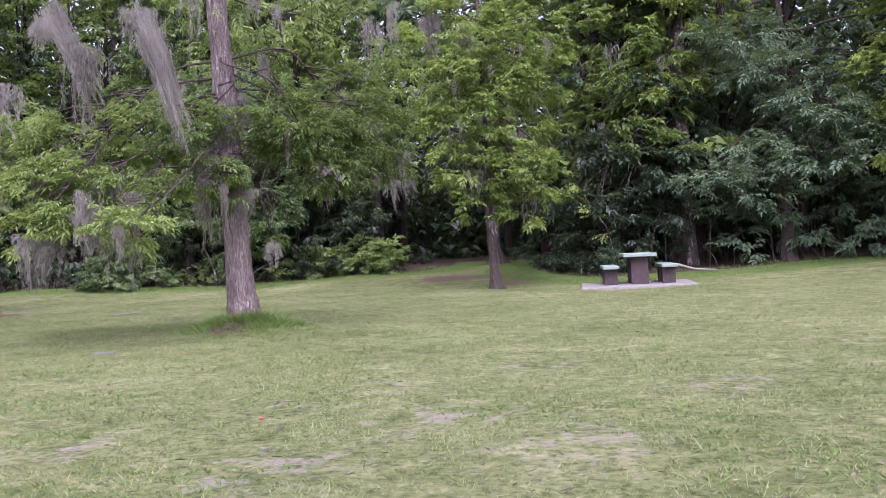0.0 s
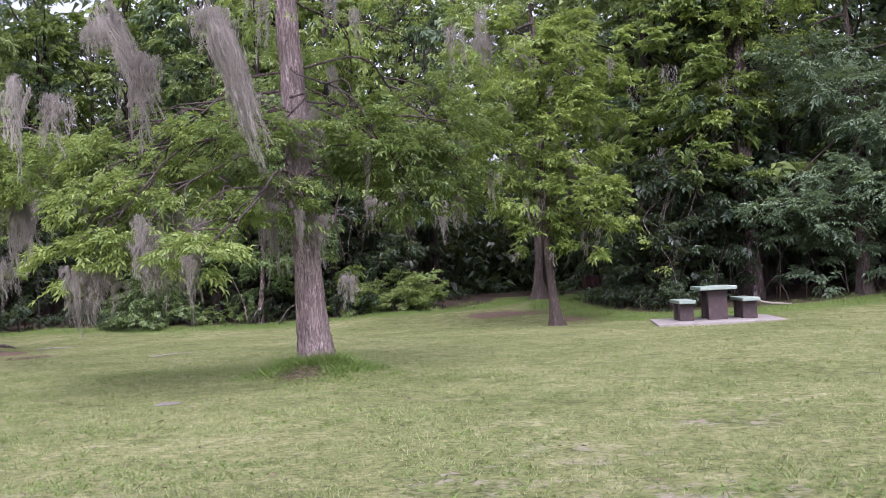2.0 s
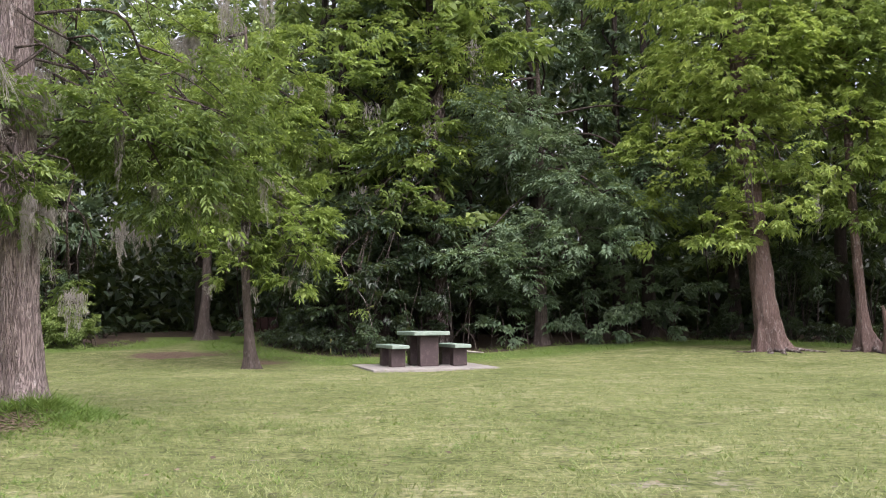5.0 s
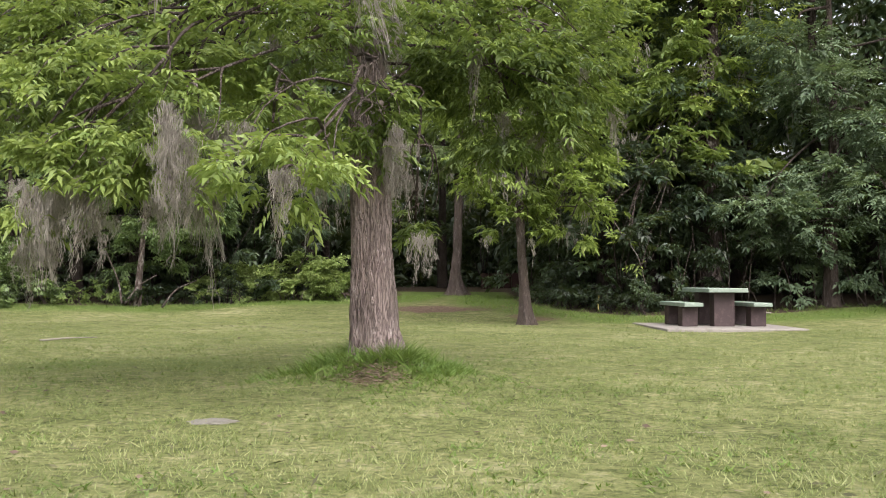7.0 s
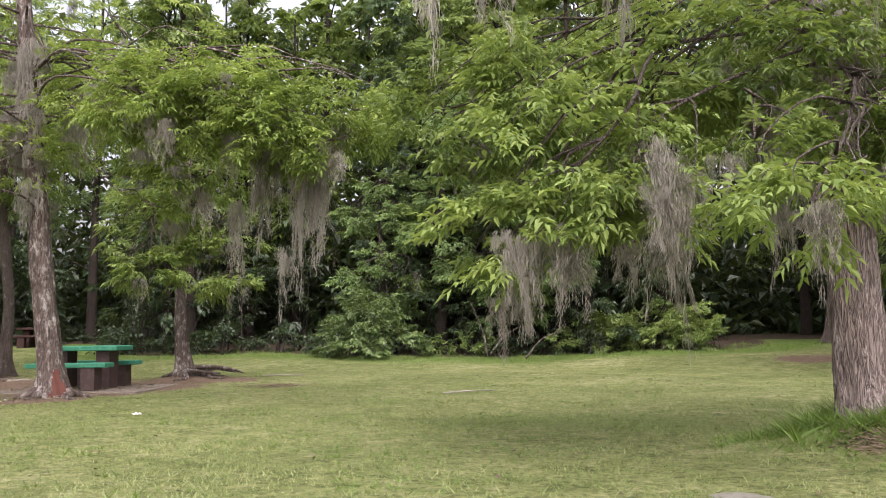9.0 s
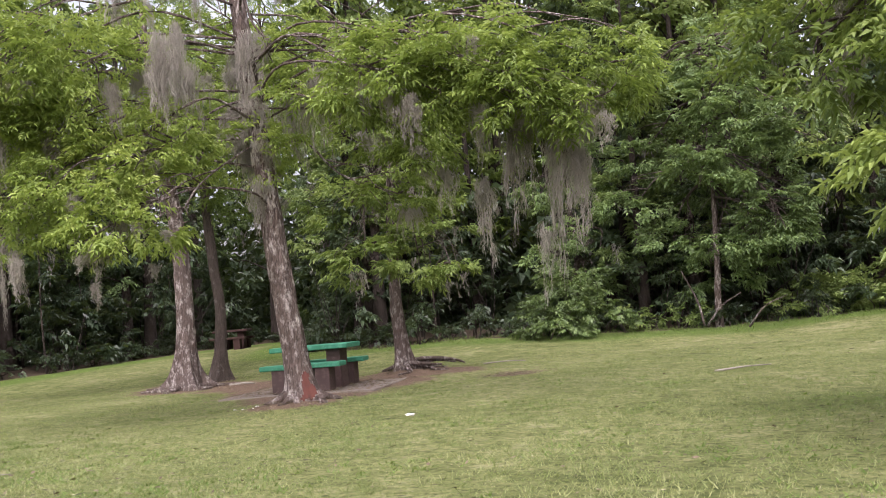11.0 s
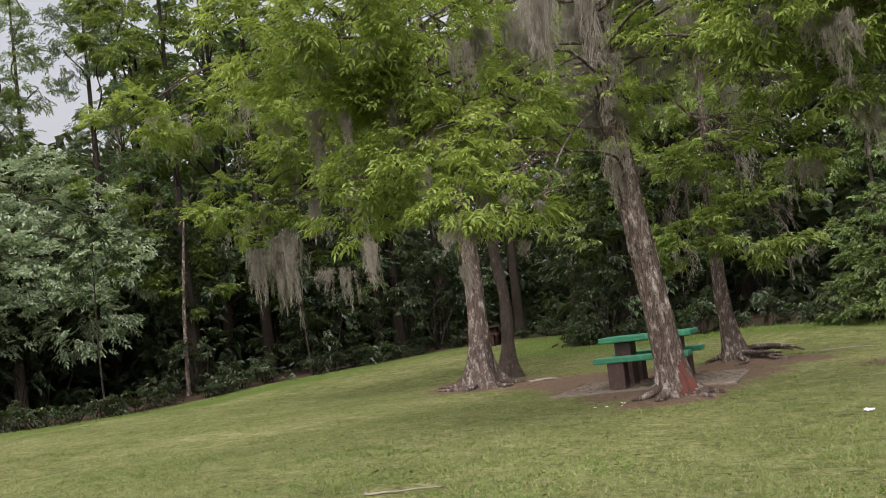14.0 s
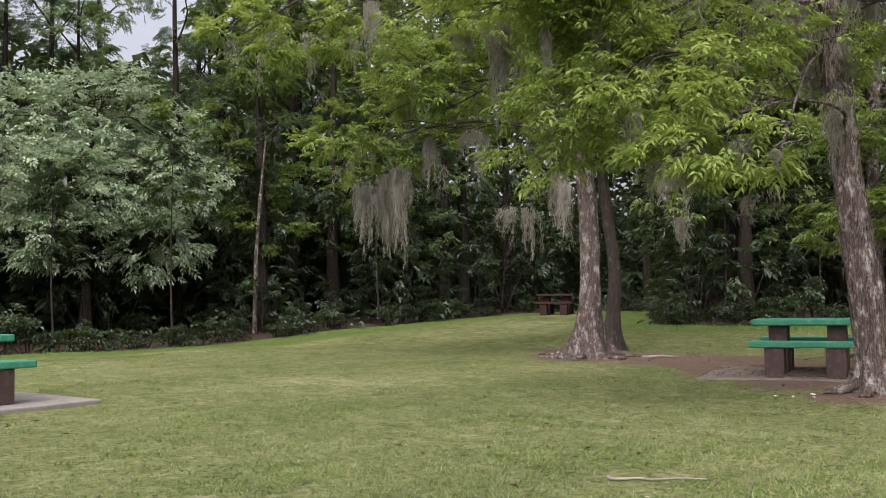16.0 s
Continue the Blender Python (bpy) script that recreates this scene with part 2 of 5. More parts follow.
def bezier(points, steps):
    """Catmull-Rom line through points."""
    p = [Vector(points[0]) * 2 - Vector(points[1])] + [Vector(q) for q in points] + [Vector(points[-1]) * 2 - Vector(points[-2])]
    out = []
    for i in range(1, len(p) - 2):
        for k in range(steps):
            t = k / steps
            a, b, c, d = p[i - 1], p[i], p[i + 1], p[i + 2]
            out.append(0.5 * ((2 * b) + (c - a) * t + (2 * a - 5 * b + 4 * c - d) * t * t + (3 * b - a - 3 * c + d) * t ** 3))
    out.append(p[-2])
    return out


class Geo:
    def __init__(self):
        self.v, self.f = [], []

    def tube(self, line, radii, sides=8, rough=0.0, flare=0.0, lobes=5, seed=0.0, flare_height=0.35, plates=0.0):
        start = len(self.v)
        n = len(line)
        for i, p in enumerate(line):
            d = (line[min(i + 1, n - 1)] - line[max(i - 1, 0)]).normalized()
            side = d.cross(Vector((0.31, 0.95, 0.05))).normalized()
            up = side.cross(d)
            r = radii[0] + (radii[1] - radii[0]) * (i / (n - 1)) ** 0.8 if len(radii) == 2 else float(np.interp(i / (n - 1), np.linspace(0, 1, len(radii)), radii))
            rise = (p - line[0]).length
            for k in range(sides):
                a = 2 * math.pi * k / sides
                q = r
                if flare:
                    w = math.exp(-rise / flare_height)
                    q = r * (1 + flare * w * (0.45 + 0.55 * max(0.0, math.cos(lobes * a + seed + 0.6 * math.sin(2 * a + seed))) ** 2 * 2.0))
                if rough:
                    q *= 1 + rough * noise.noise(Vector((math.cos(a) * 2.2 + seed, math.sin(a) * 2.2, rise * 1.7))) + 0.5 * rough * noise.noise(Vector((math.cos(a) * 7 + seed, math.sin(a) * 7, rise * 3)))
                if plates:
                    w = Vector((math.cos(a) * 5.5 + seed, math.sin(a) * 5.5, rise * 1.3))
                    q *= 1 + plates * (0.6 - 2.2 * abs(noise.noise(w)) + 0.8 * noise.noise(w * 2.7))
                self.v.append(p + (side * math.cos(a) + up * math.sin(a)) * q)
        for i in range(n - 1):
            for k in range(sides):
                a, b = start + i * sides + k, start + i * sides + (k + 1) % sides
                self.f.append((a, b, b + sides, a + sides))
        self.f.append(tuple(range(start + (n - 1) * sides, start + n * sides)))
        self.f.append(tuple(reversed(range(start, start + sides))))
        return self

    def mesh(self, name, mat, smooth=True):
        return mesh_of(name, [tuple(v) for v in self.v], self.f, mat, smooth)


def leaf_arrays(rng, base, axis, pairs, rachis, length, width, droop=0.3):
    """Compound leaves: at each base point a stalk along axis with pairs of leaflets and one at its end; each leaflet is a folded blade of four corners."""
    n = len(base)
    up = np.stack([rng.normal(0, 0.35, n), rng.normal(0, 0.35, n), np.ones(n)], 1)
    side = np.cross(axis, up)
    side /= np.linalg.norm(side, axis=1, keepdims=True) + 1e-9
    up = np.cross(side, axis)
    vs = []
    size = rng.uniform(0.75, 1.25, (n, 1))
    for k in range(pairs * 2 + 1):
        j = k // 2
        s = 0.0 if k == pairs * 2 else (1.0 if k % 2 else -1.0)
        along = 1.0 if s == 0 else (0.25 + 0.75 * j / max(pairs - 0.5, 1))
        p = base + axis * rachis * along * size - np.array([0, 0, 1.0]) * (rachis * droop * along ** 2) * size
        d = axis * (0.55 if s else 1.0) + side * s * 0.85 + up * rng.normal(0, 0.18, (n, 1)) - np.array([0, 0, 1.0]) * droop * rng.uniform(0.5, 1.6, (n, 1))
        d /= np.linalg.norm(d, axis=1, keepdims=True)
        w = np.cross(d, up + side * rng.normal(0, 0.35, (n, 1)))
        w /= np.linalg.norm(w, axis=1, keepdims=True) + 1e-9
        ln = length * size * rng.uniform(0.75, 1.15, (n, 1))
        wd = width * size
        lift = up * (wd * 0.35)
        vs.append(np.stack([p, p + d * ln * 0.45 + w * wd * 0.5 + lift, p + d * ln - np.array([0, 0, 0.15]) * ln, p + d * ln * 0.45 - w * wd * 0.5 + lift], 1))
    return np.concatenate(vs, 0).reshape(-1, 3)


def quads(count):
    return np.arange(count * 4).reshape(-1, 4).tolist()


def foliage(name, rng, blobs, sprays, mat, pairs=4, rachis=0.2, length=0.098, width=0.028, droop=0.2, flat=0.75, shell=0.55):
    """A crown: clumps (x, y, z, radius) filled with compound leaves; sprays per square metre of clump surface."""
    base, axis = [], []
    for x, y, z, r in blobs:
        k = max(6, int(sprays * r * r * 4))
        # Each clump is broken up into twigs that end in fans of leaves.
        twigs = max(3, k // 13)
        u = rng.normal(size=(twigs, 3))
        u /= np.linalg.norm(u, axis=1, keepdims=True)
        rad = r * rng.uniform(shell, 1.12, (twigs, 1)) ** 0.7
        tip = u * rad * np.array([1, 1, flat])
        pick = rng.integers(0, twigs, k)
        q = tip[pick] + rng.normal(0, 0.1 * r + 0.04, (k, 3)) * np.array([1, 1, 0.5])
        a = u[pick] * np.array([1, 1, 0.35]) + rng.normal(0, 0.55, (k, 3)) * np.array([1, 1, 0.5])
        a /= np.linalg.norm(a, axis=1, keepdims=True)
        base.append(q + np.array([x, y, z]))
        axis.append(a)
    vs = leaf_arrays(rng, np.concatenate(base), np.concatenate(axis), pairs, rachis, length, width, droop)
    return mesh_of(name, vs.tolist(), quads(len(vs) // 4), mat, False)


def moss_mesh(rng, strands=8, threads=84, steps=2, wide=0.0026):
    """One ragged beard of hanging moss, 1 m long and about 0.35 m wide: several pointed strands of short wavering threads."""
    vs, fs = [], []
    for k in range(strands):
        ox, oy = (0.0, 0.0) if k == 0 else rng.normal(0, 0.085, 2)
        top = 0.0 if k == 0 else rng.uniform(0.0, 0.15)
        tl = 1.0 if k == 0 else rng.uniform(0.25, 0.85) * (1 - top)
        tw = rng.uniform(0.018, 0.034)
        sway, turn = rng.normal(0, 0.05, 2), rng.uniform(0, 6.28)
        for _ in range(int(threads * (0.5 + tl))):
            q0 = rng.uniform(0, 1) ** 1.6 * 0.93
            ln = min(rng.uniform(0.05, 0.17) / tl, 1.03 - q0)
            g = rng.normal(0, 1, 2)
            hw = wide * rng.uniform(0.5, 1.5)
            px, py = 0.0, 0.0
            s = len(vs)
            for i in range(steps + 1):
                t = i / steps
                q = q0 + ln * t
                px += rng.normal(0, 0.011)
                py += rng.normal(0, 0.011)
                r = tw * max(0.0, 1 - q) ** 0.9 + 0.003
                w = hw * (1 - 0.55 * t)
                a = rng.uniform(0, math.pi)
                cx = ox + sway[0] * q + 0.014 * math.sin(q * 7 + turn) + g[0] * r + px
                cy = oy + sway[1] * q + 0.014 * math.cos(q * 6 + turn) + g[1] * r + py
                z = -top - q * tl
                vs.append((cx - w * math.cos(a), cy - w * math.sin(a), z))
                vs.append((cx + w * math.cos(a), cy + w * math.sin(a), z))
            for i in range(steps):
                k0 = s + i * 2
                fs.append((k0, k0 + 1, k0 + 3, k0 + 2))
    return mesh_of("moss", vs, fs, M_MOSS, True)


moss_rng = np.random.default_rng(11)
MOSS = [moss_mesh(moss_rng) for i in range(8)]
MOSS_FAR = [moss_mesh(moss_rng, 6, 15, 2, 0.0085) for i in range(5)]


def one_beard(parent, p, ln, w, rng, kinds=MOSS, sag=None):
    turn = Euler((rng.normal(0, 0.05), rng.normal(0, 0.05), rng.uniform(0, 6.28))).to_quaternion()
    if sag is not None:
        turn = Vector((0, 0, -1)).rotation_difference(sag) @ turn
    m = Matrix.LocRotScale(p, turn, (w, w, ln))
    part("moss", kinds[int(rng.integers(0, len(kinds)))], parent, "grey hanging moss", m)


def hang_moss(parent, rows):
    """Each row is a mass of moss (x, y, z, length, width), made of several beards side by side."""
    base = Vector(parent.matrix_basis.translation)
    for x, y, z, ln, w in rows:
        count = max(1, round(w / 0.13))
        for k in range(count):
            part_len = ln * (1.08 if k == 0 else moss_rng.uniform(0.35, 1.0))
            off = Vector((moss_rng.normal(0, w * 0.3), moss_rng.normal(0, w * 0.3), moss_rng.uniform(0, 0.1))) if k else Vector((0, 0, 0))
            one_beard(parent, Vector((x, y, z)) - base + off, part_len, moss_rng.uniform(0.75, 1.2) * min(1.3, 0.5 + part_len * 0.7), moss_rng)


def drape_moss(parent, rows):
    """Long swags that slant from a high limb towards a lower one: top, tip and number of beards side by side."""
    base = Vector(parent.matrix_basis.translation)
    for top, tip, count in rows:
        a, b = Vector(top), Vector(tip)
        for k in range(count):
            o = Vector(moss_rng.normal(0, 0.07, 3)) if k else Vector((0, 0, 0))
            f = moss_rng.uniform(0.0, 0.35) if k else 0.0
            p = a.lerp(b, f) + o
            one_beard(parent, p - base, (b - p).length * moss_rng.uniform(0.75, 1.03), moss_rng.uniform(0.7, 1.1), moss_rng, MOSS, (b - p).normalized())


def wrap_moss(parent, line, count, low, high, radius, long):
    """Moss clinging round a trunk or limb between two heights."""
    base = Vector(parent.matrix_basis.translation)
    pts = bezier([Vector(p) for p in line], 12)
    for _ in range(count):
        z = moss_rng.uniform(low, high)
        c = min(pts, key=lambda p: abs(p.z - z))
        a = moss_rng.uniform(0, 6.28)
        p = Vector((c.x + math.cos(a) * radius, c.y + math.sin(a) * radius, z))
        one_beard(parent, p - base, long * moss_rng.uniform(0.5, 1.2), moss_rng.uniform(0.7, 1.2), moss_rng)


def limb_to(start, end, r0, r1, rng, bend=0.2):
    s, e = Vector(start), Vector(end)
    d = e - s
    mid1 = s + d * 0.35 + Vector((rng.normal(0, bend), rng.normal(0, bend), abs(rng.normal(0.02, bend * 0.5)) + 0.09 * d.length))
    mid2 = s + d * 0.7 + Vector((rng.normal(0, bend), rng.normal(0, bend), abs(rng.normal(0.02, bend * 0.5)) + 0.07 * d.length))
    return bezier([s, mid1, mid2, e], 5), (r0, r1)


def tree(name, label, at, trunk, radii, crowns, leaf_mat, bark, seed, sprays=9, moss=(), flare=0.9, lobes=5, forks=(), leaf=None, group="", flare_height=0.35, limb_from=0.45, limb_radius=0.05, wisps=0, near_moss=False, limb_mat=None, bend=0.2):
    """A tree at a place: a trunk through points, one limb to each clump of leaves, the leaves, and its moss. All points are in the world."""
    rng = np.random.default_rng(seed)
    base = Vector(at)
    t = thing(name, label, "tree", at, 0.0, group)
    line = bezier([Vector(p) - base for p in trunk], 20)
    g = Geo().tube(line, radii, 60, 0.13, flare, lobes, seed * 1.7, flare_height, 0.055)
    part("trunk", g.mesh("trunk", bark), t)
    for fork in forks:
        fl = bezier([Vector(p) - base for p in fork[0]], 8)
        part("limb", Geo().tube(fl, fork[1], 14, 0.12, seed=seed + 3.0).mesh("limb", bark), t)
    leaf = leaf or {}
    for clumps in crowns:
        local = [(x - base.x, y - base.y, z - base.z, r) for x, y, z, r in clumps]
        for x, y, z, r in local:
            low = max(z + 0.2, limb_from * line[-1].z)
            reach = [p for p in line if low < p.z < low + 1.4] or [line[-3]]
            s = reach[int(rng.integers(0, len(reach)))]
            ln, rr = limb_to(s, (x, y, z), limb_radius * (0.5 + 0.4 * min(r, 1.2)), 0.012, rng, bend)
            g = Geo().tube(ln, rr, 7, 0.15, seed=seed + x)
            for _ in range(6):
                u = Vector(rng.normal(0, 1, 3)).normalized()
                k = ln[int(rng.integers(len(ln) // 2, len(ln)))]
                e = Vector((x, y, z)) + Vector((u.x, u.y, u.z * 0.7)) * r * 0.95
                tw, _ = limb_to(k, e, 0.016, 0.004, rng, 0.1)
                g.tube(tw[::2], (0.016, 0.004), 4)
            part("limb", g.mesh("limb", limb_mat or M_BARK_DARK), t)
        thick = sprays if max(c[3] for c in clumps) < 1.5 or sprays < 70 else sprays * 0.075
        part("crown", foliage("crown", rng, local, thick, leaf_mat, **leaf), t)
    for rows in moss:
        hang_moss(t, rows)
    for clumps in crowns if wisps else ():
        for x, y, z, r in clumps:
            for _ in range(int(round(wisps * min(r, 1.3) / 0.7))):
                a, q = rng.uniform(0, 6.28), r * rng.uniform(0.2, 0.95)
                one_beard(t, Vector((x + math.cos(a) * q, y + math.sin(a) * q, z - r * rng.uniform(0.0, 0.5))) - base, rng.uniform(0.3, 0.9) * (0.6 + 0.5 * r), rng.uniform(0.5, 1.1), rng, MOSS if near_moss else MOSS_FAR)
    return t


# ---------- ground ----------
EDGE = [(26, 8), (24, 20), (18, 28.5), (13, 31.5), (9.5, 33.2), (5.2, 35.0), (1.0, 32.8), (-0.8, 31.0), (-4.4, 29.8), (-6.2, 31.2), (-8.0, 34.0),
        (-9.2, 39.6), (-13.4, 39.8), (-12.4, 36.8), (-12.6, 34.4), (-16.0, 33.2), (-18.5, 30.4), (-21.0, 29.7), (-24.0, 29.4), (-26.5, 29.0), (-29.0, 26.6),
        (-31.0, 26.2), (-33.5, 28.5), (-36.5, 32.0), (-40.0, 32.0), (-40.2, 27.7), (-39.0, 23.0), (-38.4, 19.5), (-37.8, 16.8), (-36.4, 11.6), (-37.0, 8.0), (-38.0, 2.0), (-40, -8)]
LAWN = EDGE + [(-40, -60), (40, -60), (30, -10)]


def edge_distance(px, py):
    """Signed distance to the rim of the lawn: positive in the woods."""
    px, py = np.asarray(px, float), np.asarray(py, float)
    best = np.full(px.shape, 1e9)
    inside = np.zeros(px.shape, bool)
    n = len(LAWN)
    for i in range(n):
        (x0, y0), (x1, y1) = LAWN[i], LAWN[(i + 1) % n]
        dx, dy = x1 - x0, y1 - y0
        t = np.clip(((px - x0) * dx + (py - y0) * dy) / (dx * dx + dy * dy), 0, 1)
        best = np.minimum(best, np.hypot(px - x0 - t * dx, py - y0 - t * dy))
        cross = ((y0 > py) != (y1 > py)) & (px < dx * (py - y0) / (dy if dy else 1e-9) + x0)
        inside ^= cross
    return np.where(inside, -best, best)


def height(x, y):
    """The lie of the land: level lawn, a gentle rise under the woods, a mound at the foot of the big tree."""
    x, y = np.asarray(x, float), np.asarray(y, float)
    s = np.where(x > -16, y - 28, -0.5 * (x + 16) + 0.87 * (y - 28))
    z = 0.85 * (1 - np.exp(-np.maximum(s, 0) * 0.09))
    z = z + 0.3 * np.exp(-((x + 6.53) ** 2 + (y - 15.4) ** 2) / 0.5)
    z = z + 0.1 * np.exp(-((x + 17.95) ** 2 + (y - 15.5) ** 2) / 0.8) + 0.12 * np.exp(-((x + 20.9) ** 2 + (y - 20.8) ** 2) / 0.8)
    return z + 0.02 * np.sin(x * 1.3 + y * 0.7) * np.sin(y * 0.9 - x * 0.4)


def zat(x, y):
    return float(height(x, y))


BARE = [(-1.2, 10.5, 0.5), (-1.65, 9.3, 0.6), (-0.15, 12.0, 0.5), (0.5, 15.4, 0.5), (-0.15, 9.1, 0.7), (-0.65, 12.1, 0.45), (1.6, 11.0, 0.6), (1.0, 8.6, 0.6),
        (-3.4, 13.3, 0.35), (2.4, 14.2, 0.6), (4.0, 17.5, 0.8), (-0.6, 7.6, 0.7), (-2.2, 7.6, 0.5), (6.0, 22.0, 1.1), (3.0, 20.0, 0.7), (-12.0, 12.0, 0.4), (-12.5, 13.5, 0.3), (-2.5, 18.0, 0.4), (-16.45, 10.35, 0.5), (-15.9, 9.9, 0.3)]
DIRT = [(-6.4, 14.8, 0.3), (-20.6, 18.4, 2.3), (-19.2, 16.8, 1.4), (-25.6, 18.8, 1.7), (-23.2, 19.2, 2.0), (-20.4, 20.8, 1.5), (-17.9, 15.4, 0.8), (-27.4, 19.8, 1.3), (-9.8, 31.0, 1.2), (-8.2, 31.4, 1.0), (-6.6, 29.3, 1.0), (-17.4, 19.9, 0.5)]


def spots(x, y, rows):
    out = np.zeros(np.shape(x))
    for cx, cy, r in rows:
        out = np.maximum(out, np.exp(-((x - cx) ** 2 + (y - cy) ** 2) / (r * r)))
    return out


def build_ground():
    far = [60, 85, 130, 220, 400, 900, 2000]
    xs = np.concatenate([[-f for f in far[::-1]], np.arange(-46, 20.01, 0.3), [24, 30, 40] + far])
    ys = np.concatenate([[-f for f in far[::-1]], [-40, -20, -8, -2], np.arange(1, 42.01, 0.3), [46, 52] + far])
    gx, gy = np.meshgrid(xs, ys)
    gz = height(gx, gy)
    nx, ny = len(xs), len(ys)
    idx = np.arange(nx * ny).reshape(ny, nx)
    faces = np.stack([idx[:-1, :-1], idx[:-1, 1:], idx[1:, 1:], idx[1:, :-1]], -1).reshape(-1, 4)
    me = mesh_of("ground", np.stack([gx, gy, gz], -1).reshape(-1, 3).tolist(), faces.tolist(), M_GROUND)
    d = edge_distance(gx, gy).ravel()
    x, y = gx.ravel(), gy.ravel()
    fields = {
        "woods": np.clip(0.5 + d / 1.2, 0, 1) * (y > -30),
        "lush": np.exp(-((d + 1.0) / 1.3) ** 2) * (x < 14) * 0.9 + 0.8 * np.exp(-((x + 6.5) ** 2 + (y - 15.4) ** 2) / 0.9) + 0.55 * np.exp(-((x + 9.5) ** 2 / 7 + (y - 16.5) ** 2 / 2.5)),
        "bare": 0.16 * spots(x, y, BARE) + 0.155 * np.exp(-((x - 1.0) ** 2 + (y - 9.0) ** 2) / 60.0),
        "dirt": 0.95 * spots(x, y, DIRT),
    }
    for key, val in fields.items():
        a = me.attributes.new(key, "FLOAT", "POINT")
        a.data.foreach_set("value", val.astype(np.float32))
    return solid("ground", "mown yellow-green lawn with sandy bare patches", "lawn", me, kind="structure")


build_ground()

# Clumps of leaves (x, y, z, radius) and beards of moss (x, y, z, length, width).
BIG_A = [
    (-8.4, 13.4, 2.3, 0.65), (-8.6, 13.0, 1.7, 0.43), (-7.8, 13.3, 2.0, 0.52), (-8.0, 14.3, 2.7, 0.65),
    (-8.7, 14.0, 3.1, 0.65), (-7.8, 14.9, 3.4, 0.69), (-6.42, 12.75, 1.75, 0.4), (-7.0, 13.9, 2.3, 0.39),
    (-6.4, 14.4, 2.5, 0.4),
]
BIG_B = [
    (-7.0, 14.8, 3.3, 0.6), (-6.1, 15.9, 3.5, 0.66), (-6.2, 14.7, 2.4, 0.31), (-5.4, 16.3, 2.9, 0.72),
    (-4.8, 16.8, 3.1, 0.57), (-5.1, 16.7, 3.7, 0.77), (-5.6, 15.9, 3.3, 0.64), (-4.8, 17.1, 2.6, 0.39),
    (-6.3, 15.9, 1.6, 0.21), (-9.5, 13.8, 2.9, 0.62),
]
LEAN_A = [
    (-19.2, 12.3, 3.1, 0.59), (-19.4, 12.1, 2.6, 0.35), (-18.6, 12.7, 3.2, 0.64), (-17.8, 12.9, 2.7, 0.52),
    (-17.4, 13.3, 2.5, 0.28), (-18.1, 12.6, 2.5, 0.33), (-19.3, 13.1, 4.0, 0.7), (-18.5, 13.9, 3.8, 0.7),
    (-18.2, 15.2, 3.8, 0.56), (-20.1, 13.0, 4.3, 0.54),
]
LEAN_B = [
    (-15.5, 15.2, 4.3, 0.76), (-14.9, 15.7, 4.2, 0.69), (-14.2, 15.9, 4.1, 0.74), (-13.5, 16.3, 3.9, 0.74),
    (-12.9, 16.6, 4.0, 0.54), (-15.0, 15.6, 3.4, 0.51), (-13.9, 16.2, 3.6, 0.4), (-16.3, 16.3, 2.9, 0.41),
    (-17.0, 15.6, 4.8, 0.7), (-14.6, 15.2, 3.9, 0.55), (-13.7, 15.7, 3.7, 0.5), (-13.1, 16.1, 3.5, 0.42), (-15.4, 14.9, 4.2, 0.6),
    (-14.2, 15.5, 4.5, 0.6), (-16.0, 15.6, 3.7, 0.4),
]
LEAN_C = [
    (-19.4, 11.2, 4.9, 0.67), (-19.0, 12.0, 4.8, 0.82), (-18.6, 12.8, 4.8, 0.82), (-19.7, 11.9, 4.2, 0.69),
    (-19.2, 12.8, 4.1, 0.69), (-18.4, 13.2, 3.6, 0.58),
]
LEFT = [
    (-27.9, 14.5, 4.5, 0.89), (-28.0, 14.3, 4.0, 0.56), (-27.3, 15.4, 5.6, 0.91), (-27.4, 14.7, 6.4, 1.01),
    (-28.0, 13.6, 6.5, 0.9), (-27.0, 16.3, 5.0, 0.91), (-27.3, 15.9, 4.1, 0.56), (-26.7, 16.8, 6.5, 1.04),
    (-28.0, 12.3, 6.1, 0.76),
]
BACK = [
    (-19.9, 20.4, 2.4, 0.8), (-20.4, 19.4, 2.3, 0.67), (-19.2, 20.6, 2.0, 0.44), (-21.0, 19.7, 3.6, 0.69),
    (-20.2, 20.3, 3.8, 0.69), (-19.8, 21.1, 3.1, 0.58), (-20.2, 20.7, 5.0, 0.95),
]
RIGHT = [
    (4.1, 31.4, 5.3, 1.46), (5.5, 30.9, 6.0, 1.8), (6.7, 29.9, 4.3, 1.27), (8.0, 29.9, 5.8, 1.63),
    (4.9, 31.1, 7.6, 1.65), (7.0, 30.4, 7.9, 1.99), (3.4, 31.5, 3.7, 0.81), (5.0, 30.5, 3.3, 0.79),
    (5.9, 29.7, 3.5, 0.93),
]
RIGHT_B = [
    (9.3, 30.4, 4.3, 1.51), (10.3, 29.9, 3.8, 1.17), (9.4, 30.4, 7.5, 1.88), (10.7, 29.7, 5.8, 1.69),
    (10.6, 30.9, 9.6, 1.99),
]
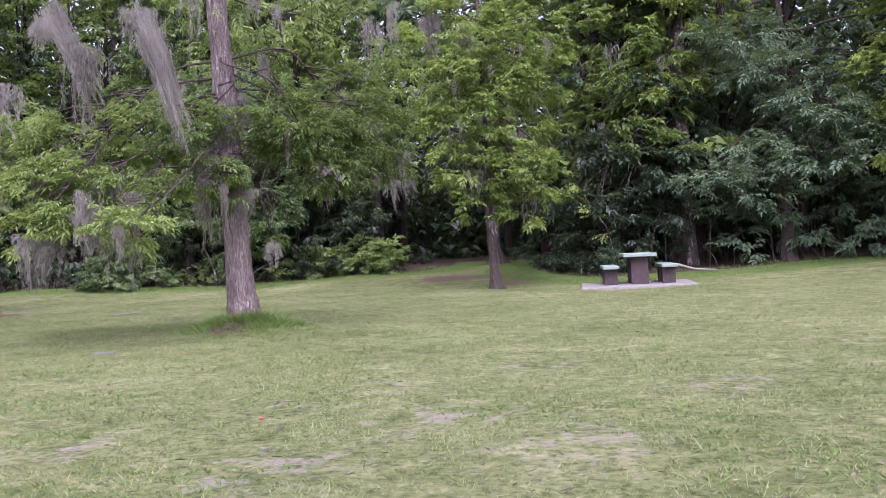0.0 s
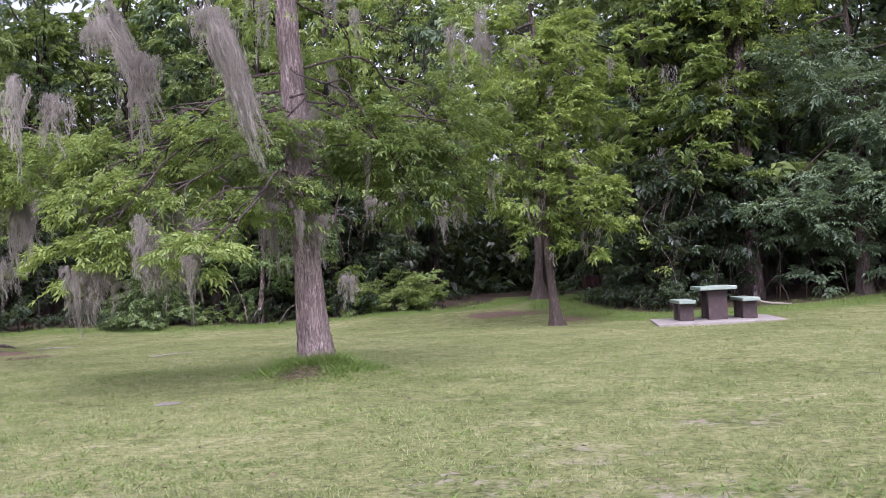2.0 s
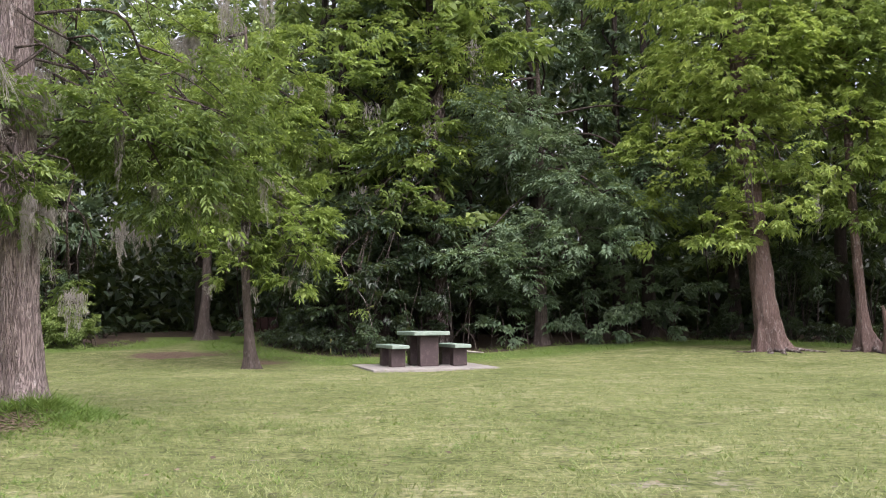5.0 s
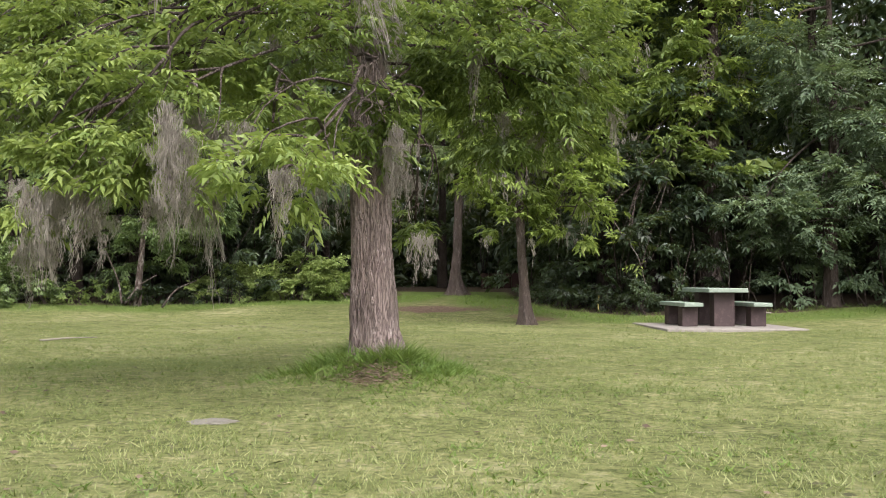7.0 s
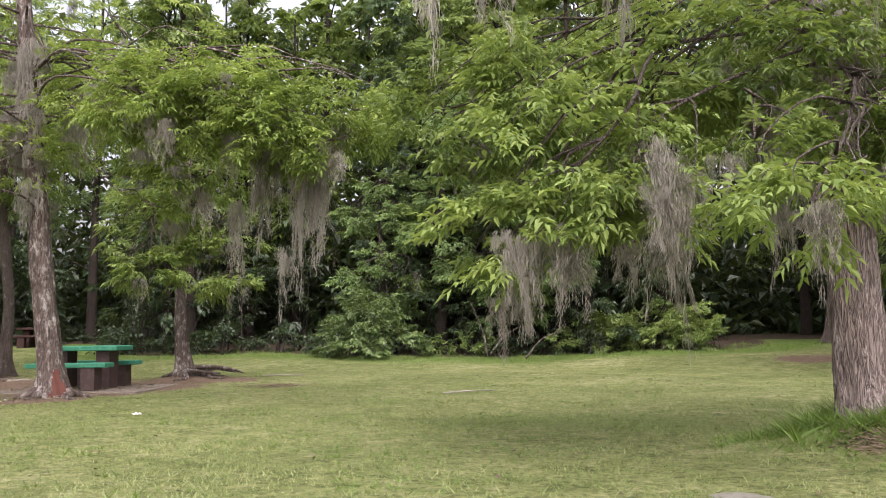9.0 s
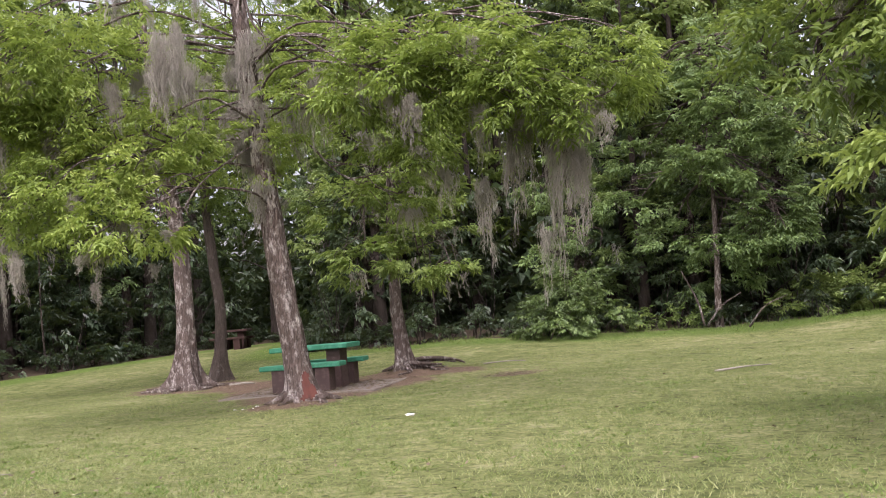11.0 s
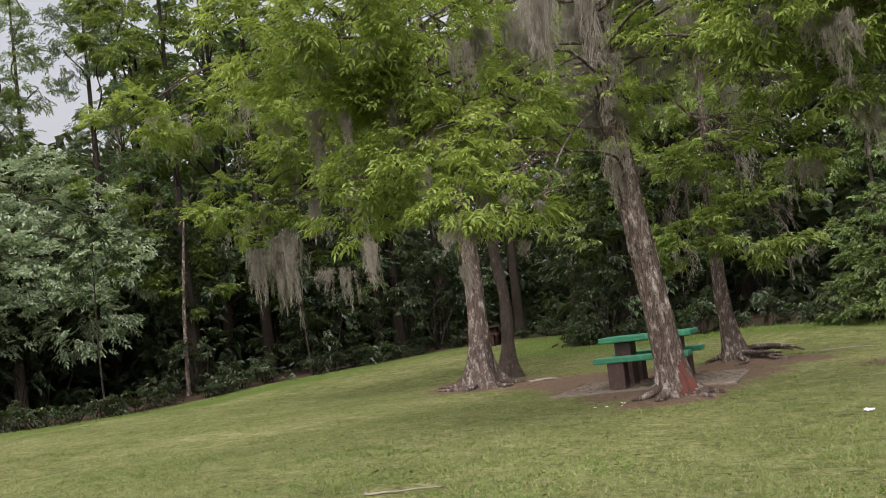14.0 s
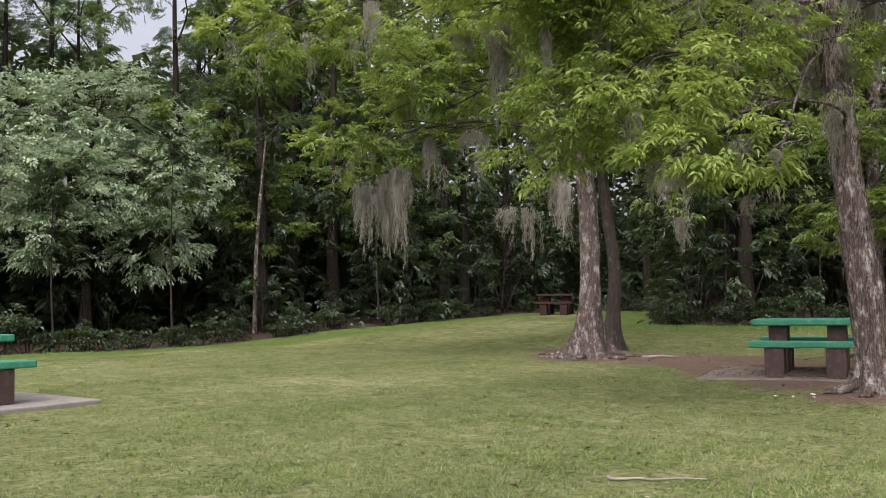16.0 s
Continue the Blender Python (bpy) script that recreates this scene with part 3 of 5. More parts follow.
SMALL = [
    (-7.5, 27.1, 4.9, 1.39), (-6.3, 27.5, 5.1, 1.39), (-7.0, 26.9, 3.5, 1.21), (-6.0, 27.3, 3.0, 1.21),
    (-5.2, 27.5, 3.2, 0.75), (-8.1, 26.8, 3.5, 0.76), (-6.7, 27.3, 6.4, 1.4), (-5.7, 27.7, 5.9, 1.08),
    (-7.9, 26.9, 6.0, 1.24), (-7.0, 26.7, 2.3, 0.75), (-5.8, 27.1, 2.2, 0.6), (-7.7, 27.0, 7.3, 1.26),
    (-6.0, 27.6, 7.2, 1.25),
]
BIG_MOSS_A = [
    (-6.3, 13.3, 4.7, 1.41, 0.42), (-6.1, 13.4, 3.8, 0.85, 0.23), (-7.8, 13.4, 4.5, 1.28, 0.37), (-8.8, 12.3, 4.1, 1.2, 0.25),
    (-8.5, 12.6, 3.9, 0.8, 0.25), (-7.7, 13.9, 2.4, 1.23, 0.37), (-8.4, 12.8, 1.7, 0.72, 0.28), (-8.1, 13.0, 1.7, 0.68, 0.24),
    (-8.2, 13.0, 4.8, 0.48, 0.42), (-7.1, 15.3, 2.5, 1.13, 0.35), (-7.3, 15.4, 3.0, 0.79, 0.36),
]
BIG_MOSS_B = [
    (-6.5, 15.1, 3.7, 0.64, 0.39), (-6.3, 15.3, 2.3, 0.52, 0.27), (-7.9, 13.7, 1.7, 0.47, 0.11), (-7.7, 14.2, 2.1, 1.28, 0.31),
    (-8.6, 13.3, 1.7, 0.74, 0.3), (-8.7, 13.2, 1.3, 0.52, 0.25), (-9.4, 13.9, 3.4, 0.5, 0.14), (-9.4, 13.9, 2.8, 0.55, 0.11),
    (-8.3, 13.4, 1.5, 0.3, 0.1), (-5.7, 16.7, 2.4, 0.43, 0.09), (-6.2, 15.8, 1.5, 0.52, 0.06), (-5.1, 16.7, 2.6, 0.43, 0.19),
]
LEAN_MOSS_A = [
    (-18.2, 14.2, 4.9, 1.04, 0.54), (-18.4, 14.0, 4.6, 0.67, 0.19), (-14.1, 16.2, 3.7, 1.52, 0.41), (-13.7, 16.4, 3.5, 1.98, 0.41),
    (-13.9, 16.3, 2.2, 0.99, 0.17), (-13.5, 16.5, 3.0, 1.12, 0.27), (-13.4, 16.6, 3.7, 0.79, 0.14), (-18.1, 15.2, 5.5, 1.85, 0.49),
    (-18.4, 15.0, 4.5, 0.85, 0.32), (-17.9, 15.8, 4.9, 1.41, 0.33), (-17.0, 15.6, 4.8, 1.33, 0.31),
]
LEAN_MOSS_B = [
    (-15.1, 15.9, 3.1, 0.68, 0.21), (-14.8, 16.3, 2.9, 1.17, 0.21), (-16.2, 16.4, 2.7, 0.44, 0.22), (-17.3, 16.7, 4.0, 0.64, 0.25),
    (-18.7, 13.7, 4.9, 0.74, 0.31), (-17.9, 12.5, 2.3, 0.42, 0.29), (-17.9, 12.5, 1.9, 0.32, 0.06), (-19.1, 12.1, 2.3, 0.57, 0.29),
    (-19.3, 11.9, 2.1, 0.51, 0.09), (-19.4, 11.7, 2.1, 0.4, 0.08), (-19.5, 12.9, 4.4, 0.68, 0.39), (-20.1, 12.2, 4.2, 1.17, 0.29),
    (-17.7, 13.2, 2.1, 0.25, 0.11), (-18.5, 15.1, 4.5, 1.02, 0.64),
]
LEFT_MOSS = [
    (-27.7, 14.7, 3.4, 1.32, 0.55), (-27.5, 15.1, 3.6, 1.43, 0.5), (-27.4, 15.3, 3.7, 1.87, 0.39), (-27.1, 15.8, 4.3, 0.88, 0.33),
    (-26.5, 16.6, 4.5, 1.21, 0.28), (-27.0, 14.5, 6.8, 1.26, 0.28), (-27.6, 14.9, 4.4, 0.66, 0.16), (-28.4, 13.9, 6.0, 0.55, 0.21),
    (-26.9, 16.4, 6.0, 0.89, 0.34),
]
SMALL_MOSS = [
    (-8.3, 27.1, 7.9, 1.54, 0.48), (-7.3, 26.9, 7.4, 1.06, 0.39), (-6.1, 27.3, 4.3, 0.91, 0.38), (-10.0, 27.4, 3.6, 1.28, 0.4),
    (-9.6, 27.6, 3.4, 0.8, 0.32), (-12.2, 27.4, 3.9, 1.0, 0.33), (-11.9, 27.5, 3.7, 0.67, 0.33),
]

# ---------- the standing trees ----------
NEAR_LEAF = dict(length=0.098, width=0.034, droop=0.26, rachis=0.17, pairs=3)
UPPER_BIG = [(-6.6, 15.3, 6.2, 1.9), (-4.6, 16.6, 5.4, 1.7), (-7.0, 17.6, 5.0, 1.8), (-5.0, 14.2, 6.6, 1.6), (-6.4, 15.6, 8.4, 2.2)]
tree("pecan_tree", "tall shaggy-barked tree with hanging grey moss on a grassy mound", (-6.55, 15.42, 0.2),
     [(-6.53, 15.42, 0.1), (-6.58, 15.4, 0.7), (-6.61, 15.38, 1.6), (-6.64, 15.36, 2.6), (-6.68, 15.34, 4.0), (-6.75, 15.3, 6.0), (-6.8, 15.3, 9.0)],
     [0.245, 0.21, 0.195, 0.188, 0.175, 0.15, 0.06], [BIG_A, BIG_B, UPPER_BIG], M_PECAN, M_BARK, 3, 215, (BIG_MOSS_A, BIG_MOSS_B), 0.6, 5, flare_height=0.2, limb_from=0.3, limb_radius=0.026, wisps=1.4, near_moss=True, leaf=NEAR_LEAF, limb_mat=M_BARK_DARK, bend=0.22)
tree("young_tree", "slender young tree with moss standing in the lawn", (-6.82, 27.3, 0.0),
     [(-6.76, 27.3, -0.05), (-6.82, 27.27, 0.8), (-6.88, 27.25, 1.9), (-6.93, 27.24, 3.2), (-6.9, 27.3, 5.2), (-6.95, 27.3, 8.2)],
     [0.12, 0.1, 0.095, 0.09, 0.07, 0.03], [SMALL], M_LIME, M_BARK_DARK, 5, 44, (SMALL_MOSS,), 0.9, 4, leaf=dict(length=0.16, width=0.055), wisps=2)
UPPER_LEAN = [(-18.4, 14.8, 7.0, 2.0), (-19.8, 16.2, 6.4, 1.9), (-18.0, 17.0, 6.0, 1.8), (-18.6, 12.6, 6.2, 1.8)]
tree("leaning_tree", "leaning mottled tree with a red wound at its foot", (-17.9, 15.55, 0.1),
     [(-17.86, 15.58, -0.05), (-17.93, 15.54, 0.6), (-17.98, 15.48, 1.3), (-18.06, 15.4, 2.4), (-18.12, 15.33, 3.6), (-18.24, 15.2, 5.6), (-18.4, 15.0, 8.6)],
     [0.23, 0.185, 0.17, 0.158, 0.145, 0.12, 0.05], [LEAN_A, LEAN_B, LEAN_C, UPPER_LEAN], M_LIME, M_BARK_PALE, 7, 180, (LEAN_MOSS_A, LEAN_MOSS_B), 0.9, 5, flare_height=0.22, limb_from=0.33, limb_radius=0.028, wisps=2.4, near_moss=True, leaf=NEAR_LEAF, limb_mat=M_BARK_PALE, bend=0.28)
tree("mottled_tree", "old tree with spreading roots beside a dark trunk", (-25.8, 18.66, 0.0),
     [(-25.8, 18.66, -0.05), (-25.78, 18.68, 0.7), (-25.76, 18.7, 1.4), (-25.75, 18.7, 2.4), (-25.8, 18.65, 3.8), (-25.9, 18.4, 6.0), (-26.0, 18.2, 9.0)],
     [0.27, 0.22, 0.2, 0.19, 0.17, 0.13, 0.05], [LEFT, [(-25.6, 18.4, 7.2, 2.2), (-27.6, 17.4, 6.0, 2.0), (-24.2, 19.6, 6.4, 1.9)]], M_LIME, M_BARK_PALE, 9, 56, (LEFT_MOSS,), 1.6, 5, leaf=dict(length=0.13, width=0.042), flare_height=0.35, wisps=3)
tree("dark_footed_tree", "thinner dark-footed tree standing behind another trunk", (-26.6, 20.3, 0.1),
     [(-26.74, 20.2, 0.0), (-26.72, 20.26, 0.8), (-26.7, 20.3, 1.8), (-26.9, 20.3, 3.2), (-27.2, 20.4, 5.0), (-27.4, 20.5, 8.0)],
     [0.17, 0.135, 0.125, 0.12, 0.1, 0.04], [[(-27.2, 20.8, 5.6, 1.7), (-28.2, 21.2, 6.8, 1.8), (-26.6, 21.4, 7.4, 1.8)]], M_PECAN, M_BARK_DARK, 10, 30, (), 0.9, 4, leaf=dict(length=0.15, width=0.05))
tree("rooted_tree", "small lichened tree with a long exposed root", (-20.86, 20.76, 0.15),
     [(-20.84, 20.78, 0.0), (-20.9, 20.72, 0.7), (-20.94, 20.7, 1.5), (-20.92, 20.7, 2.4), (-20.9, 20.72, 3.4), (-20.8, 20.8, 5.5), (-20.8, 20.8, 7.5)],
     [0.19, 0.14, 0.12, 0.115, 0.1, 0.07, 0.03], [BACK], M_PECAN, M_BARK_PALE, 12, 80, (), 1.0, 4, leaf=dict(length=0.13, width=0.042), wisps=3,
     forks=[([(-20.7, 20.8, 0.28), (-20.5, 21.1, 0.3), (-20.25, 21.5, 0.24), (-20.1, 21.75, 0.14)], (0.06, 0.02)), ([(-20.75, 20.6, 0.25), (-20.4, 20.7, 0.22), (-20.15, 21.1, 0.16)], (0.05, 0.02)), ([(-20.7, 20.9, 0.22), (-20.45, 21.3, 0.24), (-20.3, 21.7, 0.16)], (0.05, 0.015))])
tree("buttressed_tree", "broad tree with a flared reddish buttressed foot", (6.62, 30.6, 0.1),
     [(6.62, 30.6, -0.05), (6.5, 30.62, 0.7), (6.4, 30.62, 1.6), (6.3, 30.66, 3.0), (6.1, 30.7, 5.2), (5.95, 30.75, 9.0), (5.9, 30.8, 14.0)],
     [0.36, 0.33, 0.31, 0.295, 0.27, 0.22, 0.06], [RIGHT, [(6.0, 30.6, 8.6, 2.4), (7.6, 31.0, 10.4, 2.4), (4.6, 30.4, 10.6, 2.2)]], M_LIME, M_BARK_CYPRESS, 14, 42, (), 0.8, 6, leaf=dict(length=0.17, width=0.065), flare_height=0.5, wisps=1)
tree("cypress_tree", "slim tree with flared roots at the wood's rim", (9.2, 30.6, 0.1),
     [(9.2, 30.6, -0.05), (9.05, 30.6, 0.7), (9.0, 30.62, 1.6), (8.95, 30.66, 3.0), (8.9, 30.7, 5.2), (8.9, 30.75, 9.0), (8.9, 30.8, 13.0)],
     [0.26, 0.17, 0.13, 0.12, 0.11, 0.09, 0.04], [RIGHT_B, [(9.0, 30.6, 8.6, 2.2), (10.2, 31.0, 10.4, 2.2)]], M_PECAN, M_BARK_CYPRESS, 15, 45, (), 1.6, 5, leaf=dict(length=0.18, width=0.065), flare_height=0.4)
tree("path_tree", "grey trunk at the end of the clearing", (-10.56, 37.3, 0.5),
     [(-10.56, 37.3, 0.4), (-10.6, 37.3, 1.2), (-10.55, 37.3, 2.2), (-10.5, 37.3, 4.0), (-10.4, 37.3, 7.0), (-10.3, 37.3, 12.0)],
     [0.25, 0.17, 0.15, 0.14, 0.12, 0.05], [[(-10.5, 37.2, 6.5, 2.2), (-12.0, 37.0, 8.4, 2.3), (-9.0, 37.0, 8.0, 2.2), (-10.5, 36.8, 10.5, 2.4)]], M_WOODS, M_BARK_DARK, 17, 16, (), 1.2, 4, leaf=dict(pairs=3, length=0.22, width=0.12, rachis=0.35))

drape_moss(bpy.data.objects["pecan_tree"], [((-6.4, 13.1, 4.9), (-5.77, 13.3, 2.75), 7), ((-6.15, 13.0, 4.6), (-5.75, 13.25, 3.0), 4), ((-8.3, 13.3, 5.2), (-7.67, 13.56, 3.5), 5),
                                            ((-7.42, 12.85, 2.3), (-7.37, 12.8, 1.26), 3), ((-6.45, 15.1, 2.6), (-6.2, 15.05, 1.5), 2)])
wrap_moss(bpy.data.objects["pecan_tree"], [(-6.6, 15.38, 1.6), (-6.64, 15.36, 2.6), (-6.68, 15.34, 4.0), (-6.75, 15.3, 6.0)], 11, 2.0, 4.2, 0.22, 0.55)
wrap_moss(bpy.data.objects["leaning_tree"], [(-18.06, 15.4, 2.4), (-18.12, 15.33, 3.6), (-18.24, 15.2, 5.6)], 18, 3.0, 5.4, 0.24, 0.8)
drape_moss(bpy.data.objects["leaning_tree"], [((-16.5, 12.7, 4.7), (-16.44, 12.68, 3.47), 5), ((-17.0, 13.2, 5.0), (-16.9, 13.2, 3.9), 4)])
drape_moss(bpy.data.objects["mottled_tree"], [((-27.7, 15.2, 3.4), (-27.75, 15.26, 1.97), 7)])


# ---------- the woods ----------
wood_rng = np.random.default_rng(40)


def tall_variant(seed, tall, mat, flat=0.6, leaf=(7.2, 2, 0.36, 0.32, 0.165)):
    rng = np.random.default_rng(seed)
    t = thing("woodland_tree", "tall dark woodland tree with leafy crown", "tree", group="trees of the wood")
    lean = rng.normal(0, 0.25, 2)
    line = bezier([Vector((0, 0, -0.3)), Vector((lean[0] * 0.2, lean[1] * 0.2, tall * 0.25)), Vector((lean[0] * 0.6, lean[1] * 0.6, tall * 0.6)), Vector((*lean, tall))], 7)
    part("trunk", Geo().tube(line, (0.17 + 0.006 * tall, 0.03), 10, 0.12, 0.6, 4, seed).mesh("trunk", M_BARK_SHADE), t)
    blobs = []
    count = 17
    for i in range(count):
        z = tall * (0.2 + 0.82 * (i + rng.random()) / count)
        a = rng.uniform(0, 6.28)
        spread = (1.0 - 0.55 * abs(z / tall - 0.55)) * rng.uniform(0.5, 2.5)
        blobs.append((math.cos(a) * spread, math.sin(a) * spread, z, rng.uniform(0.8, 1.5)))
    for x, y, z, r in blobs[::2]:
        s = min(line, key=lambda p: abs(p.z - z * 0.85))
        ln, rr = limb_to(s, (x, y, z), 0.05, 0.012, rng)
        part("limb", Geo().tube(ln[::2], rr, 5).mesh("limb", M_BARK_SHADE), t)
    part("crown", foliage("crown", rng, blobs, leaf[0], mat, leaf[1], leaf[2], leaf[3], leaf[4], 0.25, flat), t)
    for x, y, z, r in blobs[1:10:3]:
        one_beard(t, Vector((x * 1.25, y * 1.25, z - r * 0.2)), rng.uniform(0.8, 1.8), rng.uniform(1.2, 2.0), rng, MOSS_FAR)
    return t


def shrub_variant(seed, tall, wide, mat, name, label, category, group, dense=8, leaf=(3, 0.27, 0.2, 0.105)):
    rng = np.random.default_rng(seed)
    t = thing(name, label, category, group=group)
    blobs = []
    for i in range(9):
        z = tall * (0.18 + 0.75 * rng.random())
        a = rng.uniform(0, 6.28)
        spread = wide * rng.uniform(0.15, 0.8) * (1.15 - 0.5 * z / tall)
        blobs.append((math.cos(a) * spread, math.sin(a) * spread, z, rng.uniform(0.3, 0.5) * min(wide, tall) * 0.9))
    for x, y, z, r in blobs[::2]:
        ln, _ = limb_to((rng.normal(0, 0.12), rng.normal(0, 0.12), -0.2), (x, y, z), 0.03, 0.008, rng, 0.1)
        part("stem", Geo().tube(ln[::2], (0.028, 0.007), 5).mesh("stem", M_BARK_SHADE), t)
    part("crown", foliage("crown", rng, blobs, dense, mat, leaf[0], leaf[1], leaf[2], leaf[3], 0.3, 0.7), t)
    return t


def along_edge(step, jitter, lo, hi, start=0.0):
    """Places outside the rim of the lawn, at even steps along it."""
    left = start
    for (x0, y0), (x1, y1) in zip(EDGE[:-1], EDGE[1:]):
        d = math.hypot(x1 - x0, y1 - y0)
        while left < d:
            t = left / d
            nx, ny = (y1 - y0) / d, -(x1 - x0) / d
            o = wood_rng.uniform(lo, hi)
            yield x0 + (x1 - x0) * t + nx * o + wood_rng.normal(0, jitter), y0 + (y1 - y0) * t + ny * o + wood_rng.normal(0, jitter)
            left += step * wood_rng.uniform(0.75, 1.25)
        left -= d


def in_notch(x, y):
    return -14.5 < x < -7.6 and 30.0 < y < 42.0


def plant(variants, places, low, high, clear=0.6):
    used = [False] * len(variants)
    for x, y in places:
        d = float(edge_distance(x, y))
        if d < clear or (in_notch(x, y) and d < 2.0):
            continue
        if x < -36 and 6.0 < y < 17.0 and ((d < 7 and clear > 1.2) or (d < 4 and clear > 0.8) or (clear > 1.2 and wood_rng.random() < 0.3)):
            continue
        if (-3.0 < x < 6.0 and d < 2.0 and clear < 1.2) or (math.hypot(x + 26.8, y - 30.8) < 3.5 and clear > 0.8):
            continue
        k = int(wood_rng.integers(0, len(variants)))
        s = wood_rng.uniform(low, high)
        m = Matrix.LocRotScale((x, y, zat(x, y) - 0.05), Euler((0, 0, wood_rng.uniform(0, 6.28))), (s, s, s * wood_rng.uniform(0.9, 1.12)))
        if not used[k]:
            variants[k].matrix_basis = m
            used[k] = True
        else:
            c = copy_thing(variants[k], m)
            c.matrix_basis = m
    for v, u in zip(variants, used):
        if not u:
            for o in (*v.children_recursive, v):
                bpy.data.objects.remove(o)


FINE = (15.0, 3, 0.27, 0.19, 0.088)
FRONT = [tall_variant(50 + i, h, m, f, FINE) for i, (h, m, f) in enumerate(((13.5, M_WOODS, 0.6), (15.0, M_WOODS, 0.6), (14.2, M_BLUE, 0.4), (17.5, M_PECAN, 0.6)))]
plant(FRONT, [p for p in along_edge(3.3, 0.7, 2.0, 4.5) if p[0] < 19], 0.85, 1.15, 1.4)
TALL = [tall_variant(56 + i, h, m, f) for i, (h, m, f) in enumerate(((15.0, M_PECAN, 0.6), (16.5, M_WOODS, 0.5), (14.2, M_BLUE, 0.35)))]
plant(TALL, [p for p in list(along_edge(3.9, 1.0, 5.5, 9.0, 1.5)) + list(along_edge(5.0, 1.2, 10.0, 14.0, 0.7)) if p[0] < 17] + [(-31.0 + 2.1 * i, 35.5 + 2.6 * (i % 3)) for i in range(9)], 0.85, 1.15, 1.4)
BEHIND = [tall_variant(60 + i, h, m, 0.8, (17.0, 4, 0.3, 0.15, 0.05)) for i, (h, m) in enumerate(((17.0, M_BROAD), (16.0, M_BLUE), (18.0, M_BROAD)))]
plant(BEHIND, [(-46.0 - 2.4 * (i % 3), 3.0 + 1.55 * i) for i in range(14)] + [(-43.5, 35.0), (-41.0, 36.5), (-45.5, 32.0), (-38.0, 36.0), (-44.0, 28.5), (-46.5, 26.0)], 0.9, 1.15, 1.0)
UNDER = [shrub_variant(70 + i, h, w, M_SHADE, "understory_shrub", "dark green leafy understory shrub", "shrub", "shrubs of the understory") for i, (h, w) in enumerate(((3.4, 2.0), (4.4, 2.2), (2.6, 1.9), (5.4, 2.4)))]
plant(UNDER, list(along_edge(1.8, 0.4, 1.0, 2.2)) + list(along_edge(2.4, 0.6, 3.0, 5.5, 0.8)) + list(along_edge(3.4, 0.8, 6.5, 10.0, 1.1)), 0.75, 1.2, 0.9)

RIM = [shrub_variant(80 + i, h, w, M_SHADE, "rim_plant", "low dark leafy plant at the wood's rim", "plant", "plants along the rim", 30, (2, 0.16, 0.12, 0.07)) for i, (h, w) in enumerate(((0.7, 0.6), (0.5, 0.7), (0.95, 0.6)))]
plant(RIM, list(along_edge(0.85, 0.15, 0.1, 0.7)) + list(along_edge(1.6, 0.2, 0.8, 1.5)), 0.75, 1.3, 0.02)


def far_woods():
    """The depth of the wood behind the first rows, too far in to tell tree from tree."""
    rng = np.random.default_rng(90)
    base = []
    while sum(len(b) for b in base) < 50000:
        a = rng.uniform(-0.5, 3.4, 4000)
        d = rng.uniform(20, 62, 4000)
        x, y = -10 + np.cos(a) * d, 12 + np.sin(a) * d
        e = edge_distance(x, y)
        ok = (e > 13) & (e < 24)
        z = 0.3 + rng.uniform(0, 1, 4000) ** 1.35 * np.where((x < -44) & (y < 26), 11.0, 19.0)
        base.append(np.stack([x, y, z + 0.8], 1)[ok])
    base = np.concatenate(base)[:50000]
    ax = rng.normal(0, 1, base.shape) * np.array([1, 1, 0.4])
    ax /= np.linalg.norm(ax, axis=1, keepdims=True)
    low = base[::3] * np.array([1, 1, 0.16])
    base = np.concatenate([base, low + np.array([0, 0, 0.5])])
    ax = np.concatenate([ax, ax[::3]])
    vs = leaf_arrays(rng, base, ax, 1, 0.8, 0.62, 0.37, 0.25)
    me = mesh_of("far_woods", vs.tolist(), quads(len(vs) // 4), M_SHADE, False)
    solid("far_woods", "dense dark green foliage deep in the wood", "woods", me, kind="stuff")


def deep_undergrowth():
    """Leaves of the low growth between the first rows of trunks."""
    rng = np.random.default_rng(91)
    x, y = rng.uniform(-60, 30, 60000), rng.uniform(2, 62, 60000)
    e = edge_distance(x, y)
    ok = (e > 6.0) & (e < 15.0) & ~((x > -14.5) & (x < -7.6) & (y < 46))
    x, y = x[ok][:15000], y[ok][:15000]
    base = np.stack([x, y, height(x, y) + 5.5 * rng.uniform(0, 1, len(x)) ** 1.3], 1)
    ax = rng.normal(0, 1, base.shape) * np.array([1, 1, 0.4])
    ax /= np.linalg.norm(ax, axis=1, keepdims=True)
    vs = leaf_arrays(rng, base, ax, 1, 0.6, 0.55, 0.34, 0.3)
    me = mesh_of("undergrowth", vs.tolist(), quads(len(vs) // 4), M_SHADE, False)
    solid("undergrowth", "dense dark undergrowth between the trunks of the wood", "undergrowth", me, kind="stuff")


far_woods()
deep_undergrowth()


